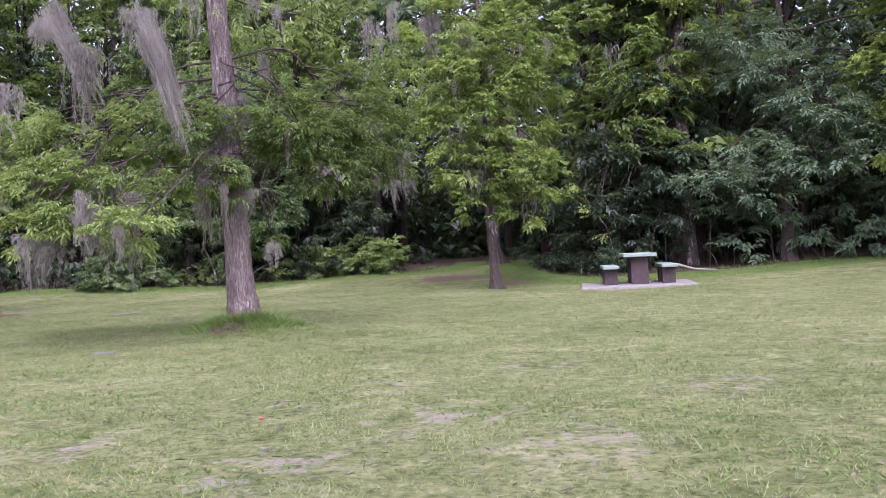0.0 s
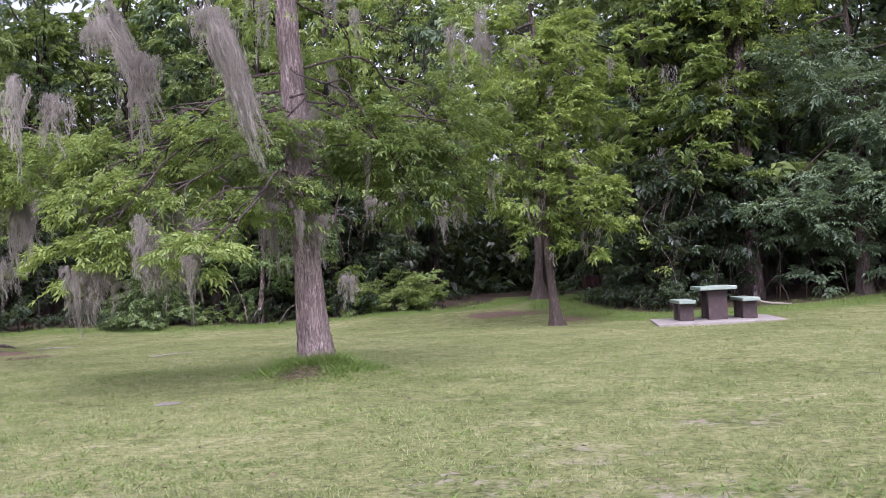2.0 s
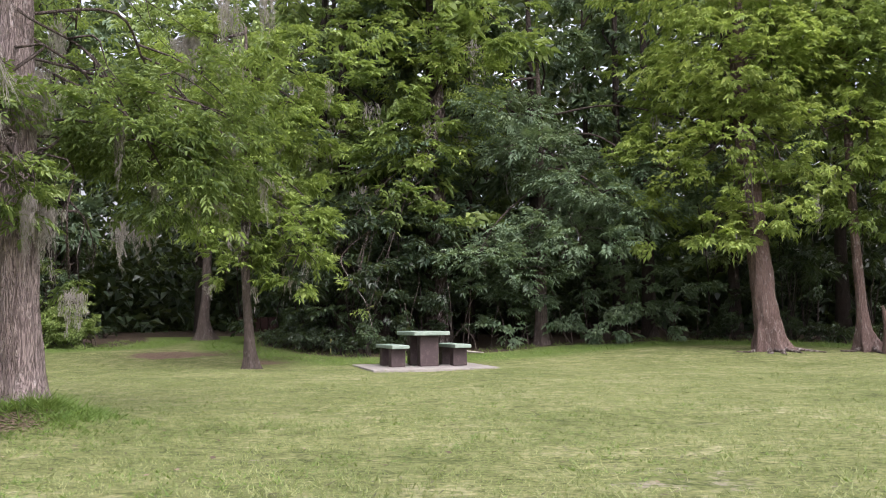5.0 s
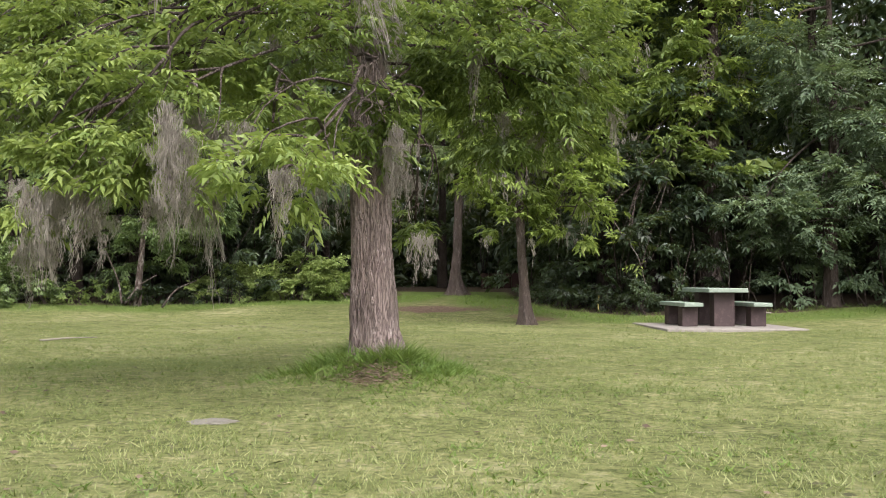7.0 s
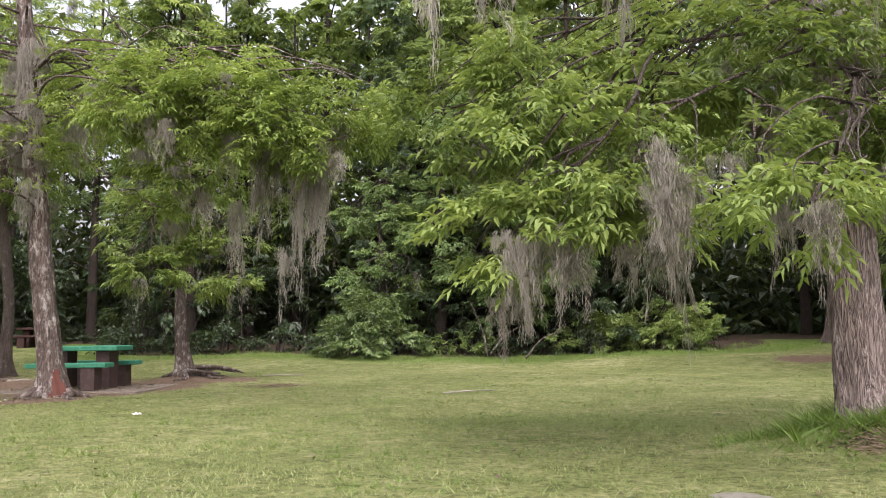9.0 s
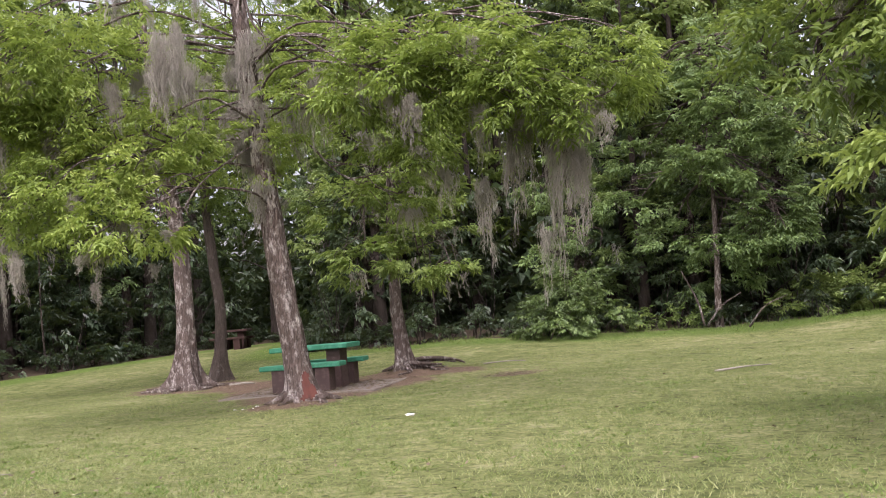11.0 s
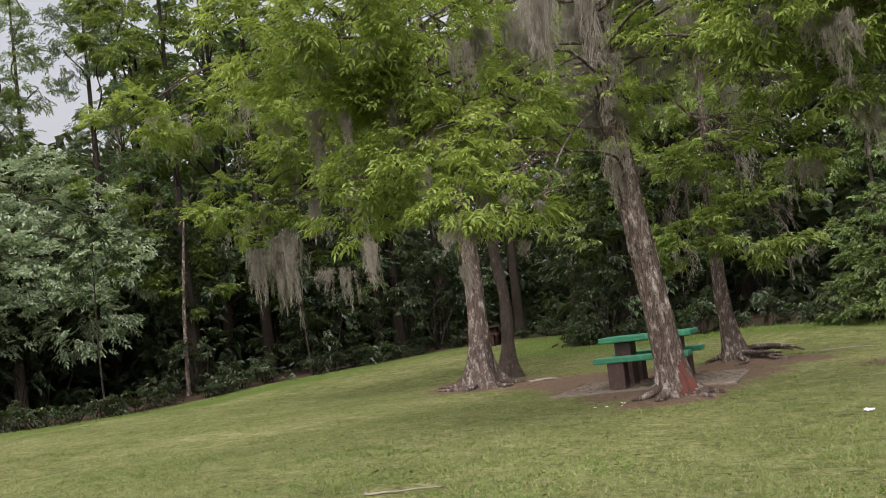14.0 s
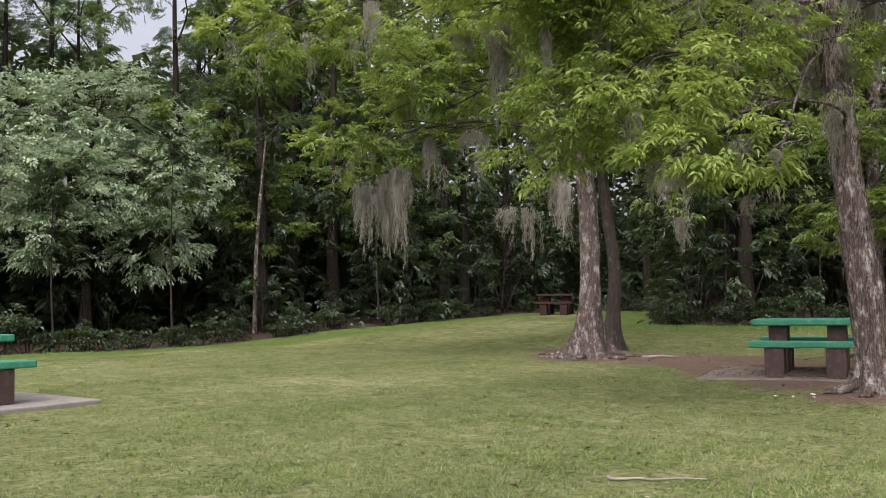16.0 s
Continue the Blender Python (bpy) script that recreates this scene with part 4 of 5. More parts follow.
# Bushes and the low hedge at the rim of the lawn.
def bush(name, label, blobs, mat, seed, dense, leaf):
    x0, y0 = blobs[0][0], blobs[0][1]
    z0 = zat(x0, y0)
    t = thing(name, label, "bush", (x0, y0, z0))
    rng = np.random.default_rng(seed)
    local = [(x - x0, y - y0, z + zat(x, y) - z0, r) for x, y, z, r in blobs]
    for x, y, z, r in local:
        for _ in range(2):
            ln, _r = limb_to((x + rng.normal(0, 0.3), y + rng.normal(0, 0.3), -0.15), (x + rng.normal(0, r * 0.5), y + rng.normal(0, r * 0.5), z), 0.02, 0.006, rng, 0.08)
            part("stem", Geo().tube(ln[::2], (0.02, 0.006), 5).mesh("stem", M_BARK_DARK), t)
    part("foliage", foliage("foliage", rng, local, dense, mat, *leaf), t)
    return t


bush("round_bush", "rounded glossy green bush with dead stems at the lawn's rim", [(-22.2, 28.7, 0.9, 0.9), (-23.3, 28.9, 0.6, 0.7), (-21.2, 29.0, 0.6, 0.7), (-22.4, 29.2, 1.5, 0.7), (-21.8, 29.2, 1.6, 0.55), (-23.0, 29.4, 1.0, 0.7), (-22.0, 28.4, 0.4, 0.7), (-22.9, 28.5, 0.4, 0.6)], M_BUSH, 101, 95, (3, 0.17, 0.11, 0.055, 0.3, 0.85))
hedge_rng = np.random.default_rng(102)
bush("bramble_hedge", "low sprawling bright green bramble hedge", [(hedge_rng.uniform(-17.9, -13.3), 34.2 + hedge_rng.uniform(-0.9, 0.9), hedge_rng.uniform(0.3, 0.95), hedge_rng.uniform(0.45, 0.68)) for _ in range(32)], M_HEDGE, 103, 85, (3, 0.14, 0.1, 0.05, 0.2, 0.9))
for i, (x, y) in enumerate([(-17.2, 32.4), (-18.9, 30.6), (-20.2, 30.5), (-21.6, 30.4)]):
    bush("weed_clump", "rank green weeds and brambles at the lawn's rim", [(x + hedge_rng.normal(0, 0.5), y + hedge_rng.normal(0, 0.3), hedge_rng.uniform(0.2, 0.45), hedge_rng.uniform(0.3, 0.5)) for _ in range(5)], M_HEDGE, 110 + i, 34, (3, 0.16, 0.12, 0.05, 0.1, 0.8))


# ---------- picnic tables ----------
def slab(sx, sy, sz, mat, bevel=0.012, rng=None, name="slab"):
    bm = bmesh.new()
    bmesh.ops.create_cube(bm, size=1.0)
    bmesh.ops.scale(bm, vec=(sx, sy, sz), verts=bm.verts)
    bmesh.ops.bevel(bm, geom=bm.edges[:], offset=bevel, segments=3, profile=0.5, affect="EDGES")
    me = bpy.data.meshes.new(name)
    bm.to_mesh(me)
    bm.free()
    me.materials.append(mat)
    return me


def picnic_table(label, at, rz, top_mat, leg_mat, length=1.65, group=""):
    """Long axis along local x. A concrete table and two benches cast onto one slab, all bolted together."""
    t = thing("picnic_table", label, "picnic table", at, rz, group)
    part("tabletop", slab(length, 0.84, 0.09, top_mat, 0.02, name="tabletop"), t, m=pose(0, 0, 0.745))
    leg = slab(0.26, 0.44, 0.7, leg_mat, 0.012, name="pedestal")
    for s in (-1, 1):
        part("pedestal", leg, t, m=pose(s * length * 0.27, 0, 0.35))
    bench = slab(length, 0.4, 0.085, top_mat, 0.018, name="bench_seat")
    stub = slab(0.26, 0.33, 0.41, leg_mat, 0.012, name="bench_pedestal")
    for s in (-1, 1):
        seat = part("bench_seat", bench, t, m=pose(0, s * 0.73, 0.45))
        for k in (-1, 1):
            part("bench_pedestal", stub, t, m=pose(k * length * 0.27, s * 0.73, 0.205))
    return t


def concrete_pad(label, at, rz, sx, sy, mat):
    ob = solid("concrete_pad", label, "concrete slab", slab(sx, sy, 0.16, mat, 0.02, name="concrete_pad"), (at[0], at[1], at[2] - 0.03), rz)
    return ob


PAD_T = 0.05
concrete_pad("pale concrete slab under the picnic table", (-2.72, 26.95, 0.0), 16.0, 2.85, 2.7, M_CONCRETE)
picnic_table("picnic table with faded green tops and dark red-brown pedestals", (-2.73, 27.13, PAD_T), 108.0, M_GREEN_PALE, M_BRICK, 1.6)
concrete_pad("dirty concrete slab strewn with needles under the picnic table", (-20.39, 17.95, -0.025), 31.0, 2.8, 2.45, M_SLAB)
picnic_table("green painted concrete picnic table with brown pedestals under trees", (-20.39, 17.96, 0.025), 31.0, M_GREEN, M_BROWN, 1.47)
concrete_pad("pale concrete slab under the green picnic table", (-24.44, 7.03, 0.0), 109.0, 2.85, 2.6, M_CONCRETE)
picnic_table("green painted concrete picnic table in the open lawn", (-24.44, 7.03, PAD_T), 109.0, M_GREEN, M_BROWN, 1.65)

# Near-black all over: the shade it stands in is put into its colour.
picnic_table("picnic table before the wood, coloured dark for its shade", (-38.5, 28.9, zat(-38.5, 28.9) - 0.01), 40.0, M_RUST_AND_SHADE, M_RUST_AND_SHADE, 1.4)


# ---------- grass ----------
def blades(rng, x, y, tall, wide, n_each, spread, lean=0.5):
    k = len(x) * n_each
    bx = np.repeat(x, n_each) + rng.normal(0, spread, k)
    by = np.repeat(y, n_each) + rng.normal(0, spread, k)
    bz = height(bx, by) - 0.005
    a = rng.uniform(0, 2 * math.pi, k)
    h = np.repeat(tall, n_each) * rng.uniform(0.5, 1.2, k)
    w = wide * rng.uniform(0.7, 1.3, k)
    lx, ly = rng.normal(0, lean, k) * h, rng.normal(0, lean, k) * h
    p = np.stack([bx, by, bz], 1)
    s = np.stack([np.cos(a) * w, np.sin(a) * w, np.zeros(k)], 1)
    tip = p + np.stack([lx, ly, h], 1)
    return np.stack([p - s, p + s, tip], 1).reshape(-1, 3)


def tris(v):
    return np.arange(len(v)).reshape(-1, 3).tolist()


def lawn_places(rng, n, reach=9.0):
    """Places on the lawn before the walk, thickest near it."""
    u = rng.uniform(-0.12, 1.1, n)
    d = 2.4 * np.exp(rng.uniform(0, 1, n) ** 0.85 * math.log(reach))
    x = 3.5 - 18.5 * u - d * rng.uniform(-0.35, 0.8, n)
    y = 2.6 + 2.9 * u + d * 0.9
    k = n // 5
    x[:k], y[:k] = -13.5 - 9.0 * rng.uniform(0, 1, k) ** 1.3, rng.uniform(5.5, 12.0, k)
    return x, y


def patchy(x, y, size, seed):
    return np.array([noise.noise(Vector((a * size + seed, b * size, 0.0))) for a, b in zip(x.tolist(), y.tolist())])


def lawn_grass():
    rng = np.random.default_rng(200)
    x, y = lawn_places(rng, 110000)
    tuft = patchy(x, y, 1.6, 3.0) + 0.6 * patchy(x, y, 5.0, 9.0) + 0.9 * patchy(x, y, 13.0, 5.0)
    ok = (edge_distance(x, y) < -0.3) & (spots(x, y, DIRT) < 0.5) & (spots(x, y, BARE) + rng.uniform(-0.2, 0.2, len(x)) < 0.7) & (tuft > rng.uniform(-0.75, -0.05, len(x)))
    x, y, tuft = x[ok], y[ok], tuft[ok]
    v = blades(rng, x, y, rng.uniform(0.014, 0.036, len(x)) * (1 + 0.9 * np.clip(tuft, -0.4, 0.8)), 0.0036, 4, 0.022, 0.9)
    solid("grass", "short mown grass with dry yellow blades", "grass", mesh_of("grass", v.tolist(), tris(v), M_GRASS, False), kind="stuff")
    n = 95000
    x, y = rng.uniform(-34, 10, n), 8.5 + 23.0 * rng.uniform(0, 1, n) ** 1.25
    tuft = patchy(x, y, 0.9, 51.0) + 0.8 * patchy(x, y, 3.5, 57.0)
    ok = (edge_distance(x, y) < -0.4) & (spots(x, y, DIRT) < 0.45) & (spots(x, y, BARE) < 0.6) & (tuft > rng.uniform(-0.8, 0.2, n))
    x, y, tuft = x[ok], y[ok], tuft[ok]
    v = blades(rng, x, y, rng.uniform(0.018, 0.048, len(x)) * (1 + 0.7 * np.clip(tuft, -0.5, 0.8)), 0.0048, 5, 0.04, 0.9)
    solid("grass", "short uneven tufts of mown grass", "grass", mesh_of("grass", v.tolist(), tris(v), M_GRASS, False), kind="stuff")
    x, y = lawn_places(rng, 16000, 7.0)
    t2 = patchy(x, y, 0.8, 21.0)
    ok = (edge_distance(x, y) < -0.3) & (spots(x, y, DIRT) < 0.4) & (t2 > 0.1)
    x, y = x[ok], y[ok]
    v = blades(rng, x, y, np.full(len(x), 0.035), 0.009, 4, 0.025, 1.3)
    solid("lawn_weeds", "low dark green broad-leaved weeds in the lawn", "weeds", mesh_of("lawn_weeds", v.tolist(), tris(v), M_LUSH, False), kind="stuff")


def straw(name, label, category, count, long, wide, mat, seed, places, lift=0.0):
    """Dry stalks or leaves lying flat on the ground."""
    rng = np.random.default_rng(seed)
    x, y = places(rng, count)
    k = len(x)
    z = height(x, y) + rng.uniform(0.008, 0.03, k) + lift
    a = rng.uniform(0, 6.28, k)
    ln, w = long * rng.uniform(0.4, 1.3, k), wide * rng.uniform(0.6, 1.4, k)
    d = np.stack([np.cos(a) * ln, np.sin(a) * ln, rng.normal(0, 0.15, k) * ln], 1)
    q = np.stack([-np.sin(a) * w, np.cos(a) * w, rng.normal(0, 0.3, k) * w], 1)
    p = np.stack([x, y, z], 1)
    v = np.stack([p - d, p + q, p + d, p - q], 1).reshape(-1, 3)
    solid(name, label, category, mesh_of(name, v.tolist(), quads(k), mat, False), kind="stuff")


def litter_places(rng, n):
    rows = np.array(DIRT)[rng.integers(0, len(DIRT), n)]
    return rows[:, 0] + rng.normal(0, 1, n) * rows[:, 2] * 0.6, rows[:, 1] + rng.normal(0, 1, n) * rows[:, 2] * 0.6


def rank_grass():
    rng = np.random.default_rng(201)
    n = 1500
    r = np.abs(rng.normal(0, 0.48, n)) + 0.22
    a = rng.uniform(0, 6.28, n)
    x, y = -6.53 + np.cos(a) * r * 1.25, 15.35 + np.sin(a) * r
    clump = patchy(x, y, 3.0, 40.0)
    ok = clump > rng.uniform(-0.5, 0.25, n)
    x, y, r, clump = x[ok], y[ok], r[ok], clump[ok]
    v = blades(rng, x, y, (0.1 * np.exp(-r * r * 1.1) + 0.02) * np.clip(0.7 + 1.6 * clump, 0.15, 2.0), 0.008, 6, 0.05, 1.1)
    k = 75
    a = rng.uniform(0, 6.28, k)
    q = rng.uniform(0.26, 0.75, k)
    x, y = -6.53 + np.cos(a) * q, 15.38 + np.sin(a) * q
    v = np.concatenate([v, blades(rng, x, y, np.full(k, 0.15), 0.016, 4, 0.03, 1.2)])
    solid("rank_grass", "long lush grass round the foot of the tree", "grass", mesh_of("rank_grass", v.tolist(), tris(v), M_LUSH, False), kind="stuff")
    n = 32000
    x, y = rng.uniform(-38, 12, n), rng.uniform(8, 37, n)
    d = edge_distance(x, y)
    ok = (d > -1.8) & (d < 0.9)
    x, y = x[ok], y[ok]
    v = blades(rng, x, y, rng.uniform(0.02, 0.13, len(x)) * np.where(x < -30, 0.5, 1.0), 0.009, 4, 0.09, 0.8)
    solid("rim_grass", "taller green grass along the rim of the lawn", "grass", mesh_of("rim_grass", v.tolist(), tris(v), M_LUSH, False), kind="stuff")


lawn_grass()
rank_grass()
M_STRAW = leaf_material("dry_straw", (0.16, 0.13, 0.075), (0.3, 0.265, 0.165), (0.45, 0.41, 0.29), 0.1, 0.8)
M_DARK_DASH = leaf_material("dead_grass", (0.03, 0.03, 0.015), (0.075, 0.075, 0.035), (0.14, 0.13, 0.07), 0.1, 0.8)
M_LITTER = leaf_material("dead_leaf", (0.05, 0.034, 0.025), (0.13, 0.092, 0.065), (0.26, 0.2, 0.145), 0.1, 0.8)
straw("dry_straw", "dry straw clippings lying in the lawn", "straw", 8000, 0.026, 0.002, M_STRAW, 210, lawn_places)
# Flat dark strips scattered to stand for the small shadows between tufts.
straw("dead_grass", "dark flat strips standing for shadows between grass tufts", "dead grass", 5200, 0.05, 0.007, M_DARK_DASH, 215, lawn_places)
straw("lawn_leaf_litter", "scattered brown dead leaves on the lawn", "leaf litter", 1300, 0.028, 0.014, M_LITTER, 211, lawn_places)
RUT = [(-21.0, 23.4), (-18.0, 24.2), (-14.6, 24.3), (-11.7, 23.9), (-9.4, 22.3)]


def rut_places(rng, n):
    line = bezier([Vector((x, y, 0)) for x, y in RUT], 20)
    pick = rng.integers(0, len(line), n)
    side = np.where(rng.random(n) < 0.5, 0.0, 1.3)
    return np.array([line[i].x for i in pick]) + rng.normal(0, 0.06, n), np.array([line[i].y for i in pick]) + side + rng.normal(0, 0.04, n)


straw("rut_litter", "dark dead grass along an old wheel rut", "leaf litter", 900, 0.05, 0.008, M_DARK_DASH, 213, rut_places)
straw("tree_leaf_litter", "brown fallen leaves and needles under the trees", "leaf litter", 12000, 0.035, 0.006, M_LITTER, 212, litter_places, 0.012)


def slab_places(rng, n):
    a = radians(31.0)
    u, w = rng.uniform(-1.38, 1.38, n), rng.uniform(-1.2, 1.2, n)
    return -20.39 + u * math.cos(a) - w * math.sin(a), 17.95 + u * math.sin(a) + w * math.cos(a)


straw("slab_litter", "brown needles strewn over the concrete slab", "leaf litter", 2600, 0.04, 0.006, M_LITTER, 214, slab_places, 0.02)


# ---------- more trees seen singly at the wood's rim ----------
ROUND = [(-41.6, 12.3, 4.8, 1.7), (-42.1, 14.4, 5.0, 1.7), (-42.8, 11.3, 7.0, 1.7), (-42.8, 15.6, 6.6, 1.5), (-43.3, 13.5, 7.6, 1.8), (-41.4, 16.4, 4.8, 1.3), (-40.7, 11.6, 3.2, 1.3), (-40.9, 14.6, 3.1, 1.3), (-40.9, 9.6, 5.1, 1.7), (-41.5, 8.0, 3.6, 1.5)]
tree("round_headed_tree", "broad pale blue-green tree crowning the wood's rim", (-42.4, 12.8, 0.1), [(-42.4, 12.8, 0.0), (-42.3, 12.8, 2.0), (-42.4, 12.9, 4.0), (-42.4, 13.0, 7.0)], [0.2, 0.15, 0.12, 0.05], [ROUND], M_PALE, M_BARK_DARK, 21, 64, (), 0.5, 4, leaf=dict(pairs=3, length=0.16, width=0.075, rachis=0.3))
LAYERED = [(-0.2 + 0.9 * i - 2.0 * (i % 2), 31.8 - 0.25 * (i % 3), 2.5 + 0.4 * i, 1.2 - 0.05 * i) for i in range(9)]
tree("layered_tree", "blue-green tree with level tiers of boughs behind the table", (0.6, 33.0, 0.2), [(0.6, 33.0, 0.1), (0.6, 33.0, 2.0), (0.7, 33.0, 5.0), (0.6, 33.0, 9.0)], [0.2, 0.16, 0.12, 0.05], [LAYERED + [(0.5, 32.4, 6.0, 1.4), (1.6, 32.2, 5.0, 1.3), (2.8, 32.2, 4.2, 1.2), (-0.6, 32.4, 7.2, 1.4)]], M_BLUE, M_BARK_DARK, 23, 44, (), 0.5, 4, leaf=dict(pairs=4, length=0.17, width=0.06, rachis=0.4, flat=0.28, droop=0.12))
tree("pale_trunk_tree", "tree with a pale grey trunk rising behind the table", (-2.41, 33.2, 0.3), [(-2.41, 33.2, 0.2), (-2.4, 33.1, 2.0), (-2.41, 33.0, 4.2), (-2.42, 33.1, 7.0), (-2.4, 33.2, 13.0)], [0.27, 0.22, 0.2, 0.18, 0.08], [[(-2.0, 32.6, 6.4, 0.9), (-3.2, 32.4, 6.0, 0.9), (-1.6, 32.6, 8.4, 1.3), (-3.4, 32.8, 9.0, 1.4), (-2.4, 32.6, 11.4, 1.4)], [(-5.3, 30.7, 2.9, 0.35), (-4.6, 30.5, 2.0, 0.25), (-4.3, 30.5, 1.4, 0.18)]], M_LIME, M_BARK_PALE, 25, 40, (), 0.5, 4, leaf=dict(pairs=3, length=0.16, width=0.07, rachis=0.3),
     forks=[([(-2.4, 33.1, 5.2), (-3.6, 32.0, 4.2), (-5.0, 30.9, 3.0), (-4.85, 30.57, 2.28), (-4.39, 30.57, 1.6), (-4.2, 30.5, 0.9)], (0.026, 0.008))])
tree("thin_pale_tree", "thin pale bare-stemmed sapling before the dark wood", (-39.9, 17.4, 0.2), [(-39.9, 17.4, 0.1), (-39.93, 17.5, 2.9), (-39.88, 17.65, 4.9), (-39.8, 17.8, 6.6)], [0.07, 0.06, 0.05, 0.02], [[(-39.9, 18.0, 7.0, 0.7)]], M_BLUE, M_BARK_PALE, 27, 30, (), 0.2, 3)
broad_rng = np.random.default_rng(61)


def broad_crown(cx, cy, cz, rx, ry, rz, count, r0, r1):
    """Clumps spread over the outside of an egg-shaped crown."""
    out = []
    for _ in range(count):
        u = broad_rng.normal(0, 1, 3)
        u /= np.linalg.norm(u)
        k = broad_rng.uniform(0.45, 1.0) ** 0.5
        out.append((cx + u[0] * rx * k, cy + u[1] * ry * k, cz + u[2] * rz * k, broad_rng.uniform(r0, r1)))
    return out


BROAD_LEAF = dict(pairs=3, length=0.145, width=0.062, rachis=0.24, flat=0.5, droop=0.22)
tree("broad_tree", "broad dark green tree with dead slanting stems at its foot", (-18.4, 30.6, 0.1), [(-18.37, 30.3, 0.0), (-18.38, 30.4, 0.9), (-18.36, 30.5, 1.7), (-18.34, 30.6, 2.8), (-18.3, 30.7, 5.0), (-18.3, 30.7, 8.2)], [0.11, 0.085, 0.075, 0.065, 0.05, 0.02],
     [broad_crown(-18.4, 30.9, 5.0, 3.1, 1.5, 3.6, 46, 0.6, 1.0)], M_BROAD, M_BARK_PALE, 29, 40, (), 0.3, 3, leaf=BROAD_LEAF,
     forks=[([(-18.6, 29.9, 0.3), (-18.69, 29.84, 0.94), (-19.01, 29.69, 1.81)], (0.035, 0.015)), ([(-18.5, 29.9, 0.3), (-18.0, 29.8, 0.8), (-17.4, 29.7, 1.1)], (0.03, 0.012)), ([(-17.4, 30.0, 0.2), (-16.9, 29.9, 0.7), (-16.3, 29.9, 0.95)], (0.03, 0.01))])
tree("broad_tree", "dark green tree standing behind the rounded bush", (-23.4, 31.4, 0.1), [(-23.4, 31.4, 0.0), (-23.4, 31.4, 2.0), (-23.5, 31.4, 4.0), (-23.5, 31.4, 6.0)], [0.1, 0.08, 0.06, 0.02],
     [broad_crown(-23.3, 31.2, 3.6, 1.5, 1.0, 2.6, 18, 0.5, 0.8)], M_BROAD, M_BARK_DARK, 30, 40, (), 0.3, 3, leaf=BROAD_LEAF)


def sapling_variant(seed):
    rng = np.random.default_rng(seed)
    t = thing("woodland_sapling", "thin bare grey-stemmed sapling in the wood", "sapling", group="saplings of the wood")
    h = rng.uniform(4.5, 6.5)
    line = bezier([Vector((0, 0, -0.1)), Vector((rng.normal(0, 0.08), rng.normal(0, 0.08), h * 0.4)), Vector((rng.normal(0, 0.2), rng.normal(0, 0.2), h))], 6)
    part("trunk", Geo().tube(line, (0.045, 0.012), 7, 0.1).mesh("trunk", M_BARK_SHADE), t)
    blobs = [(rng.normal(0, 0.5), rng.normal(0, 0.5), h * rng.uniform(0.55, 1.02), rng.uniform(0.35, 0.7)) for _ in range(6)]
    part("crown", foliage("crown", rng, blobs, 26, M_SHADE, 3, 0.26, 0.17, 0.085), t)
    return t


plant([sapling_variant(130 + i) for i in range(3)], list(along_edge(4.0, 0.4, 0.6, 3.0, 0.4)), 0.8, 1.2, 0.5)

# ---------- small things on the lawn ----------
def lump(name, label, category, at, sx, sy, sz, mat, seed):
    bm = bmesh.new()
    bmesh.ops.create_icosphere(bm, subdivisions=4, radius=1.0)
    for v in bm.verts:
        k = 1 + 0.28 * noise.noise(v.co * 1.7 + Vector((seed, 0, 0))) + 0.12 * noise.noise(v.co * 5 + Vector((seed, 3, 0)))
        v.co = Vector((v.co.x * sx * k, v.co.y * sy * k, v.co.z * sz * k))
    me = bpy.data.meshes.new(name)
    bm.to_mesh(me)
    bm.free()
    me.materials.append(mat)
    return solid(name, label, category, me, at)


lump("sand_mound", "small pale grey sandy mound in the grass", "mound", (-6.86, 12.67, zat(-6.86, 12.67) - 0.008), 0.2, 0.13, 0.024, M_EARTH, 2.0)


def stick(name, label, points, r, mat, category="stick"):
    line = bezier([Vector((x, y, zat(x, y) + z)) for x, y, z in points], 6)
    return solid(name, label, category, Geo().tube(line, r, 8, 0.25, seed=points[0][0]).mesh(name, mat))


stick("fallen_stick", "long pale bleached stick lying in the grass", [(-13.39, 19.48, 0.02), (-13.1, 19.85, 0.035), (-12.85, 20.2, 0.02)], (0.017, 0.008), M_DEADWOOD)
stick("sandy_stick", "pale weathered stick half sunk in the grass", [(-16.62, 10.27, 0.006), (-16.52, 10.22, 0.014), (-16.44, 10.36, 0.01), (-16.34, 10.38, 0.016), (-16.27, 10.56, 0.01), (-16.14, 10.66, 0.012)], (0.013, 0.005), M_DEADWOOD)
stick("bare_branch", "bleached bare branch lying at the wood's rim", [(-2.16, 29.77, 0.3), (-1.76, 30.15, 0.12), (-1.21, 30.53, 0.03)], (0.045, 0.02), M_DEADWOOD, "branch")
stick("slab_stick", "pale branch lying beside the concrete slab", [(-20.3, 22.6, 0.03), (-19.9, 22.9, 0.05), (-19.5, 23.1, 0.03)], (0.018, 0.01), M_DEADWOOD)
stick("rooty_stick", "grey root lying on bare needle-strewn earth", [(-24.9, 19.2, 0.0), (-24.5, 19.35, 0.025), (-24.1, 19.3, 0.01)], (0.035, 0.015), M_DEADWOOD)


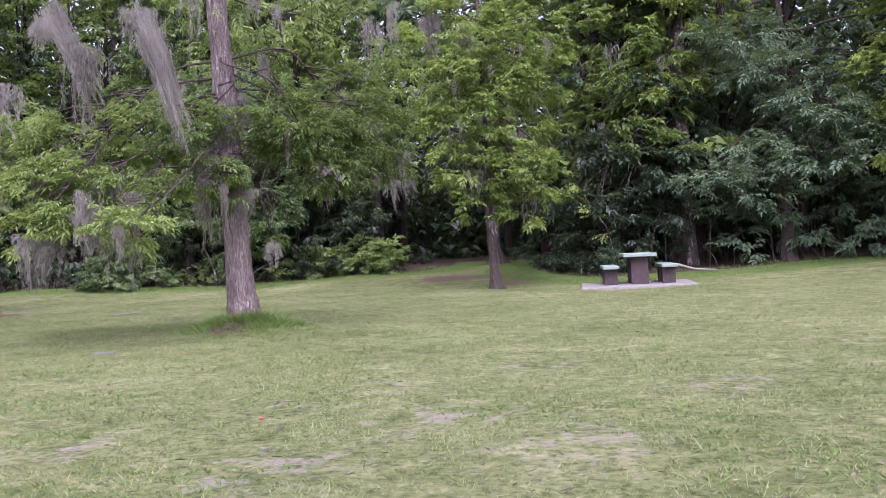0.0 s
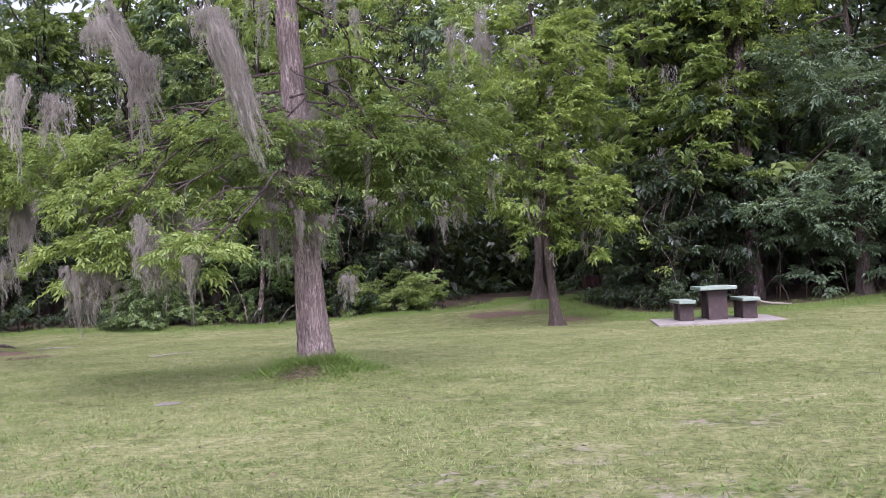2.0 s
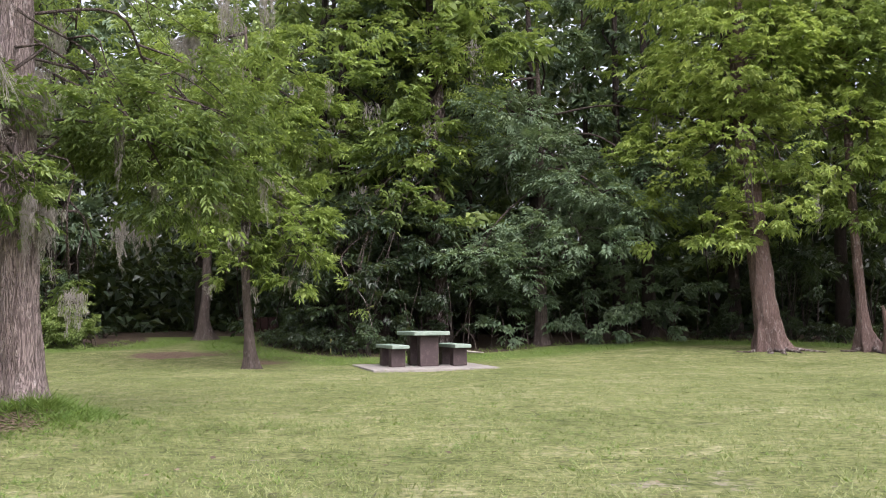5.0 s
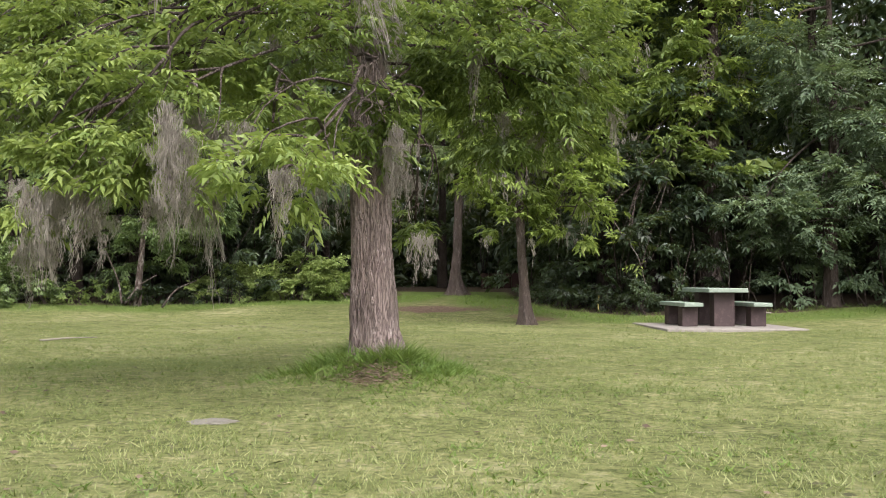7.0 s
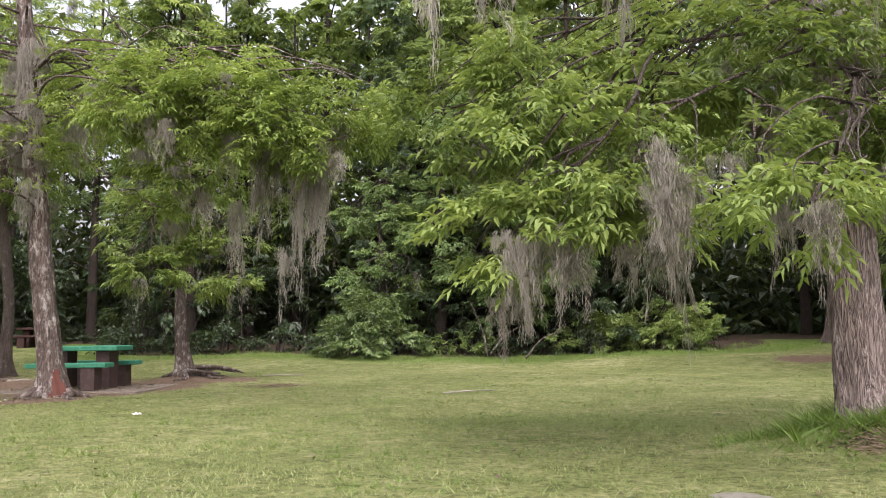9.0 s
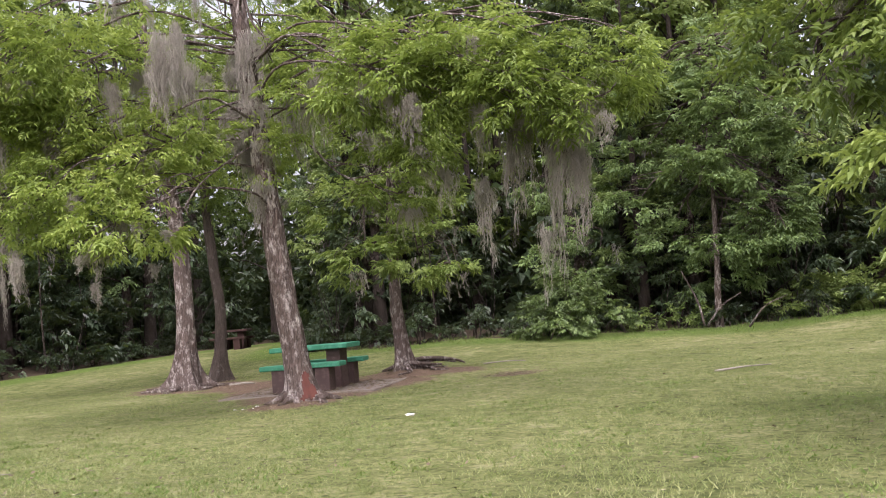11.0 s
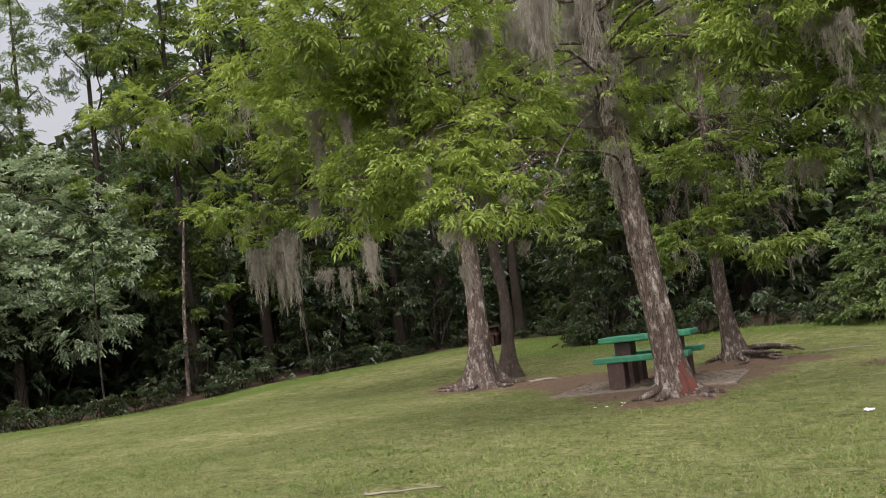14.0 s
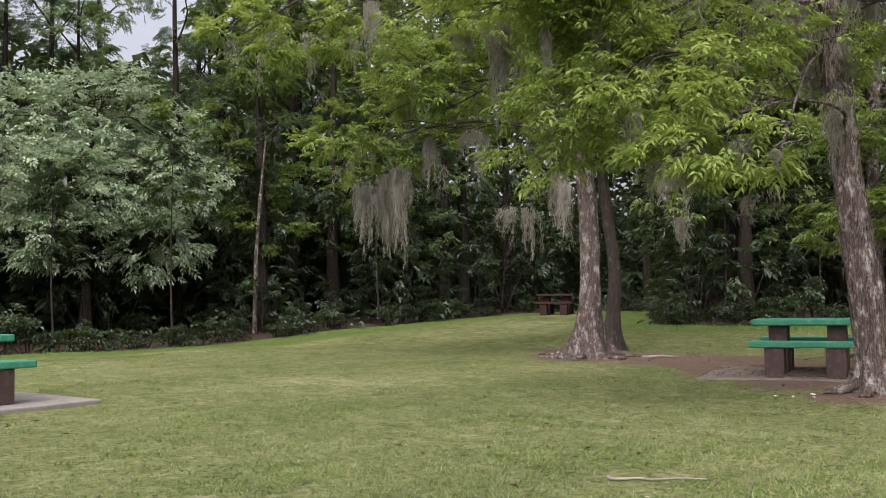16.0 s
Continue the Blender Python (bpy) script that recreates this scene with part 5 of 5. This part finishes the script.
def crumpled_paper(label, x, y, size, turn):
    bm = bmesh.new()
    bmesh.ops.create_grid(bm, x_segments=8, y_segments=6, size=0.5)
    for v in bm.verts:
        v.co = Vector((v.co.x * size, v.co.y * size * 0.8, size * (0.25 + 0.3 * noise.noise(v.co * 4.0 + Vector((turn, 0, 0))))))
    bmesh.ops.solidify(bm, geom=bm.faces[:], thickness=0.003)
    me = bpy.data.meshes.new("paper_litter")
    bm.to_mesh(me)
    bm.free()
    me.materials.append(M_PAPER)
    solid("paper_litter", label, "litter", me, (x, y, zat(x, y) - 0.002), turn)


crumpled_paper("crumpled white paper litter on the lawn", -14.96, 14.76, 0.1, 30)
for x, y, size, turn in ((-18.42, 15.14, 0.05, 10), (-18.6, 15.02, 0.035, 80), (-18.3, 14.98, 0.03, 140), (-18.83, 15.04, 0.04, 200)):
    crumpled_paper("torn white paper scrap in grass beside a trunk", x, y, size, turn)


def bottle_cap():
    """A crimped plastic cap lying on its rim."""
    bm = bmesh.new()
    rings = [(0.016, 0.0), (0.016, 0.012), (0.014, 0.015)]
    rows = [[bm.verts.new((math.cos(k * math.pi / 14) * r * (1 + 0.04 * (k % 2)), math.sin(k * math.pi / 14) * r * (1 + 0.04 * (k % 2)), z)) for k in range(28)] for r, z in rings]
    for a, b in zip(rows[:-1], rows[1:]):
        for k in range(28):
            bm.faces.new((a[k], a[(k + 1) % 28], b[(k + 1) % 28], b[k]))
    bm.faces.new(rows[-1])
    me = bpy.data.meshes.new("bottle_cap")
    bm.to_mesh(me)
    bm.free()
    me.materials.append(M_CAP)
    solid("bottle_cap", "small red plastic cap lying on sandy grass", "litter", me, (-1.57, 8.93, zat(-1.57, 8.93) + 0.004), 20)


bottle_cap()
stick("marker_stake", "short yellow marker stake at the wood's rim", [(-5.42, 31.2, -0.05), (-5.42, 31.2, 0.2), (-5.41, 31.2, 0.4)], (0.022, 0.02), M_STAKE, "stake")
stick("broken_snag", "jagged broken reddish tree stump", [(9.45, 29.85, -0.05), (9.4, 29.85, 0.3), (9.33, 29.85, 0.75), (9.22, 29.85, 1.25)], (0.28, 0.03), M_BARK_CYPRESS, "stump")
concrete_pad("thin pale stepping slab beside the concrete pad", (-4.3, 28.2, -0.05), 16.0, 0.9, 0.7, M_CONCRETE)


def low_hut():
    t = thing("timber_bin", "low rust-red timber enclosure at the clearing's end", "enclosure", (-9.6, 44.2, zat(-9.6, 44.2)))
    board = slab(0.3, 0.04, 0.65, M_RUST_AND_SHADE, 0.006, name="board")
    for i in range(9):
        part("board", board, t, m=pose(-1.3 + i * 0.32, 0, 0.3))
    part("rail", slab(3.0, 0.06, 0.1, M_RUST_AND_SHADE, 0.008, name="rail"), t, m=pose(0, 0.05, 0.5))


low_hut()


def wound():
    """Bark torn off the flared foot: the trunk's own skin there, a little proud and ragged at its rim."""
    parent = bpy.data.objects["leaning_tree"]
    me = next(o for o in parent.children if o.name.startswith("trunk")).data
    way = Vector((0.95, -0.3, 0.0)).normalized()
    used, verts, faces = {}, [], []
    for p in me.polygons:
        c, nr = p.center, p.normal
        flat = Vector((c.x - 0.02, c.y, 0))
        if len(p.vertices) != 4 or not 0.0 < c.z < 0.5 or flat.length < 0.05:
            continue
        off = abs(flat.normalized().cross(way).z)
        if flat.dot(way) < 0 or off + 0.35 * noise.noise(c * 9.0) > 0.3 - 0.5 * abs(c.z - 0.2):
            continue
        row = []
        for i in p.vertices:
            if i not in used:
                used[i] = len(verts)
                q = me.vertices[i]
                verts.append(tuple(q.co + Vector((q.co.x, q.co.y, 0)).normalized() * (0.012 + 0.006 * noise.noise(q.co * 30.0))))
            row.append(used[i])
        faces.append(row)
    part("wound", mesh_of("wound", verts, faces, M_WOUND), parent, "raw red-brown wound")


wound()


def surface_roots(parent_name, starts, seed):
    """Bare roots that run out over the ground from a trunk."""
    rng = np.random.default_rng(seed)
    parent = bpy.data.objects[parent_name]
    base = Vector(parent.matrix_basis.translation)
    for a, ln in starts:
        a = radians(a)
        pts = []
        for k in range(5):
            t = k / 4
            b = a + rng.normal(0, 0.18) * t
            x, y = base.x + math.cos(b) * (0.2 + ln * t), base.y + math.sin(b) * (0.2 + ln * t)
            pts.append(Vector((x, y, zat(x, y) + 0.1 * (1 - t) ** 2 + 0.015)) - base)
        part("root", Geo().tube(bezier(pts, 4), (0.075, 0.018), 8, 0.2, seed=seed + a).mesh("root", M_BARK_PALE), parent)


surface_roots("mottled_tree", [(-60, 0.9), (-10, 1.1), (40, 1.0), (-110, 0.8), (200, 1.0), (150, 0.7)], 31)
surface_roots("leaning_tree", [(-75, 0.3), (5, 0.45), (40, 0.4), (-130, 0.35), (190, 0.4)], 32)
surface_roots("rooted_tree", [(-40, 0.7), (70, 0.8), (10, 0.8), (180, 0.6)], 33)
surface_roots("buttressed_tree", [(-100, 0.9), (-60, 0.8), (-20, 1.1), (200, 0.9), (240, 0.8)], 34)
surface_roots("cypress_tree", [(-100, 0.7), (-50, 0.8), (0, 0.7), (200, 0.7)], 35)
bush("leafy_thicket", "dark leafy thicket before the pale trunk", [(-2.4, 32.0, 1.6, 0.8), (-1.5, 32.2, 2.3, 0.75), (-3.3, 32.0, 2.4, 0.8), (-2.6, 32.1, 2.7, 0.6), (-0.6, 32.4, 1.5, 0.7), (-4.2, 31.6, 1.3, 0.7), (-1.9, 31.9, 0.8, 0.6)], M_SHADE, 140, 30, (3, 0.24, 0.16, 0.08, 0.3, 0.7))
bush("leafy_thicket", "dark blue-green leafy thicket hiding the wood's floor", [(-0.6 + 0.55 * i, 32.5 + 0.24 * i + 0.2 * (i % 2), 0.6 + 0.7 * (i % 3), 0.8) for i in range(12)], M_BLUE, 141, 26, (3, 0.26, 0.17, 0.075, 0.25, 0.6))
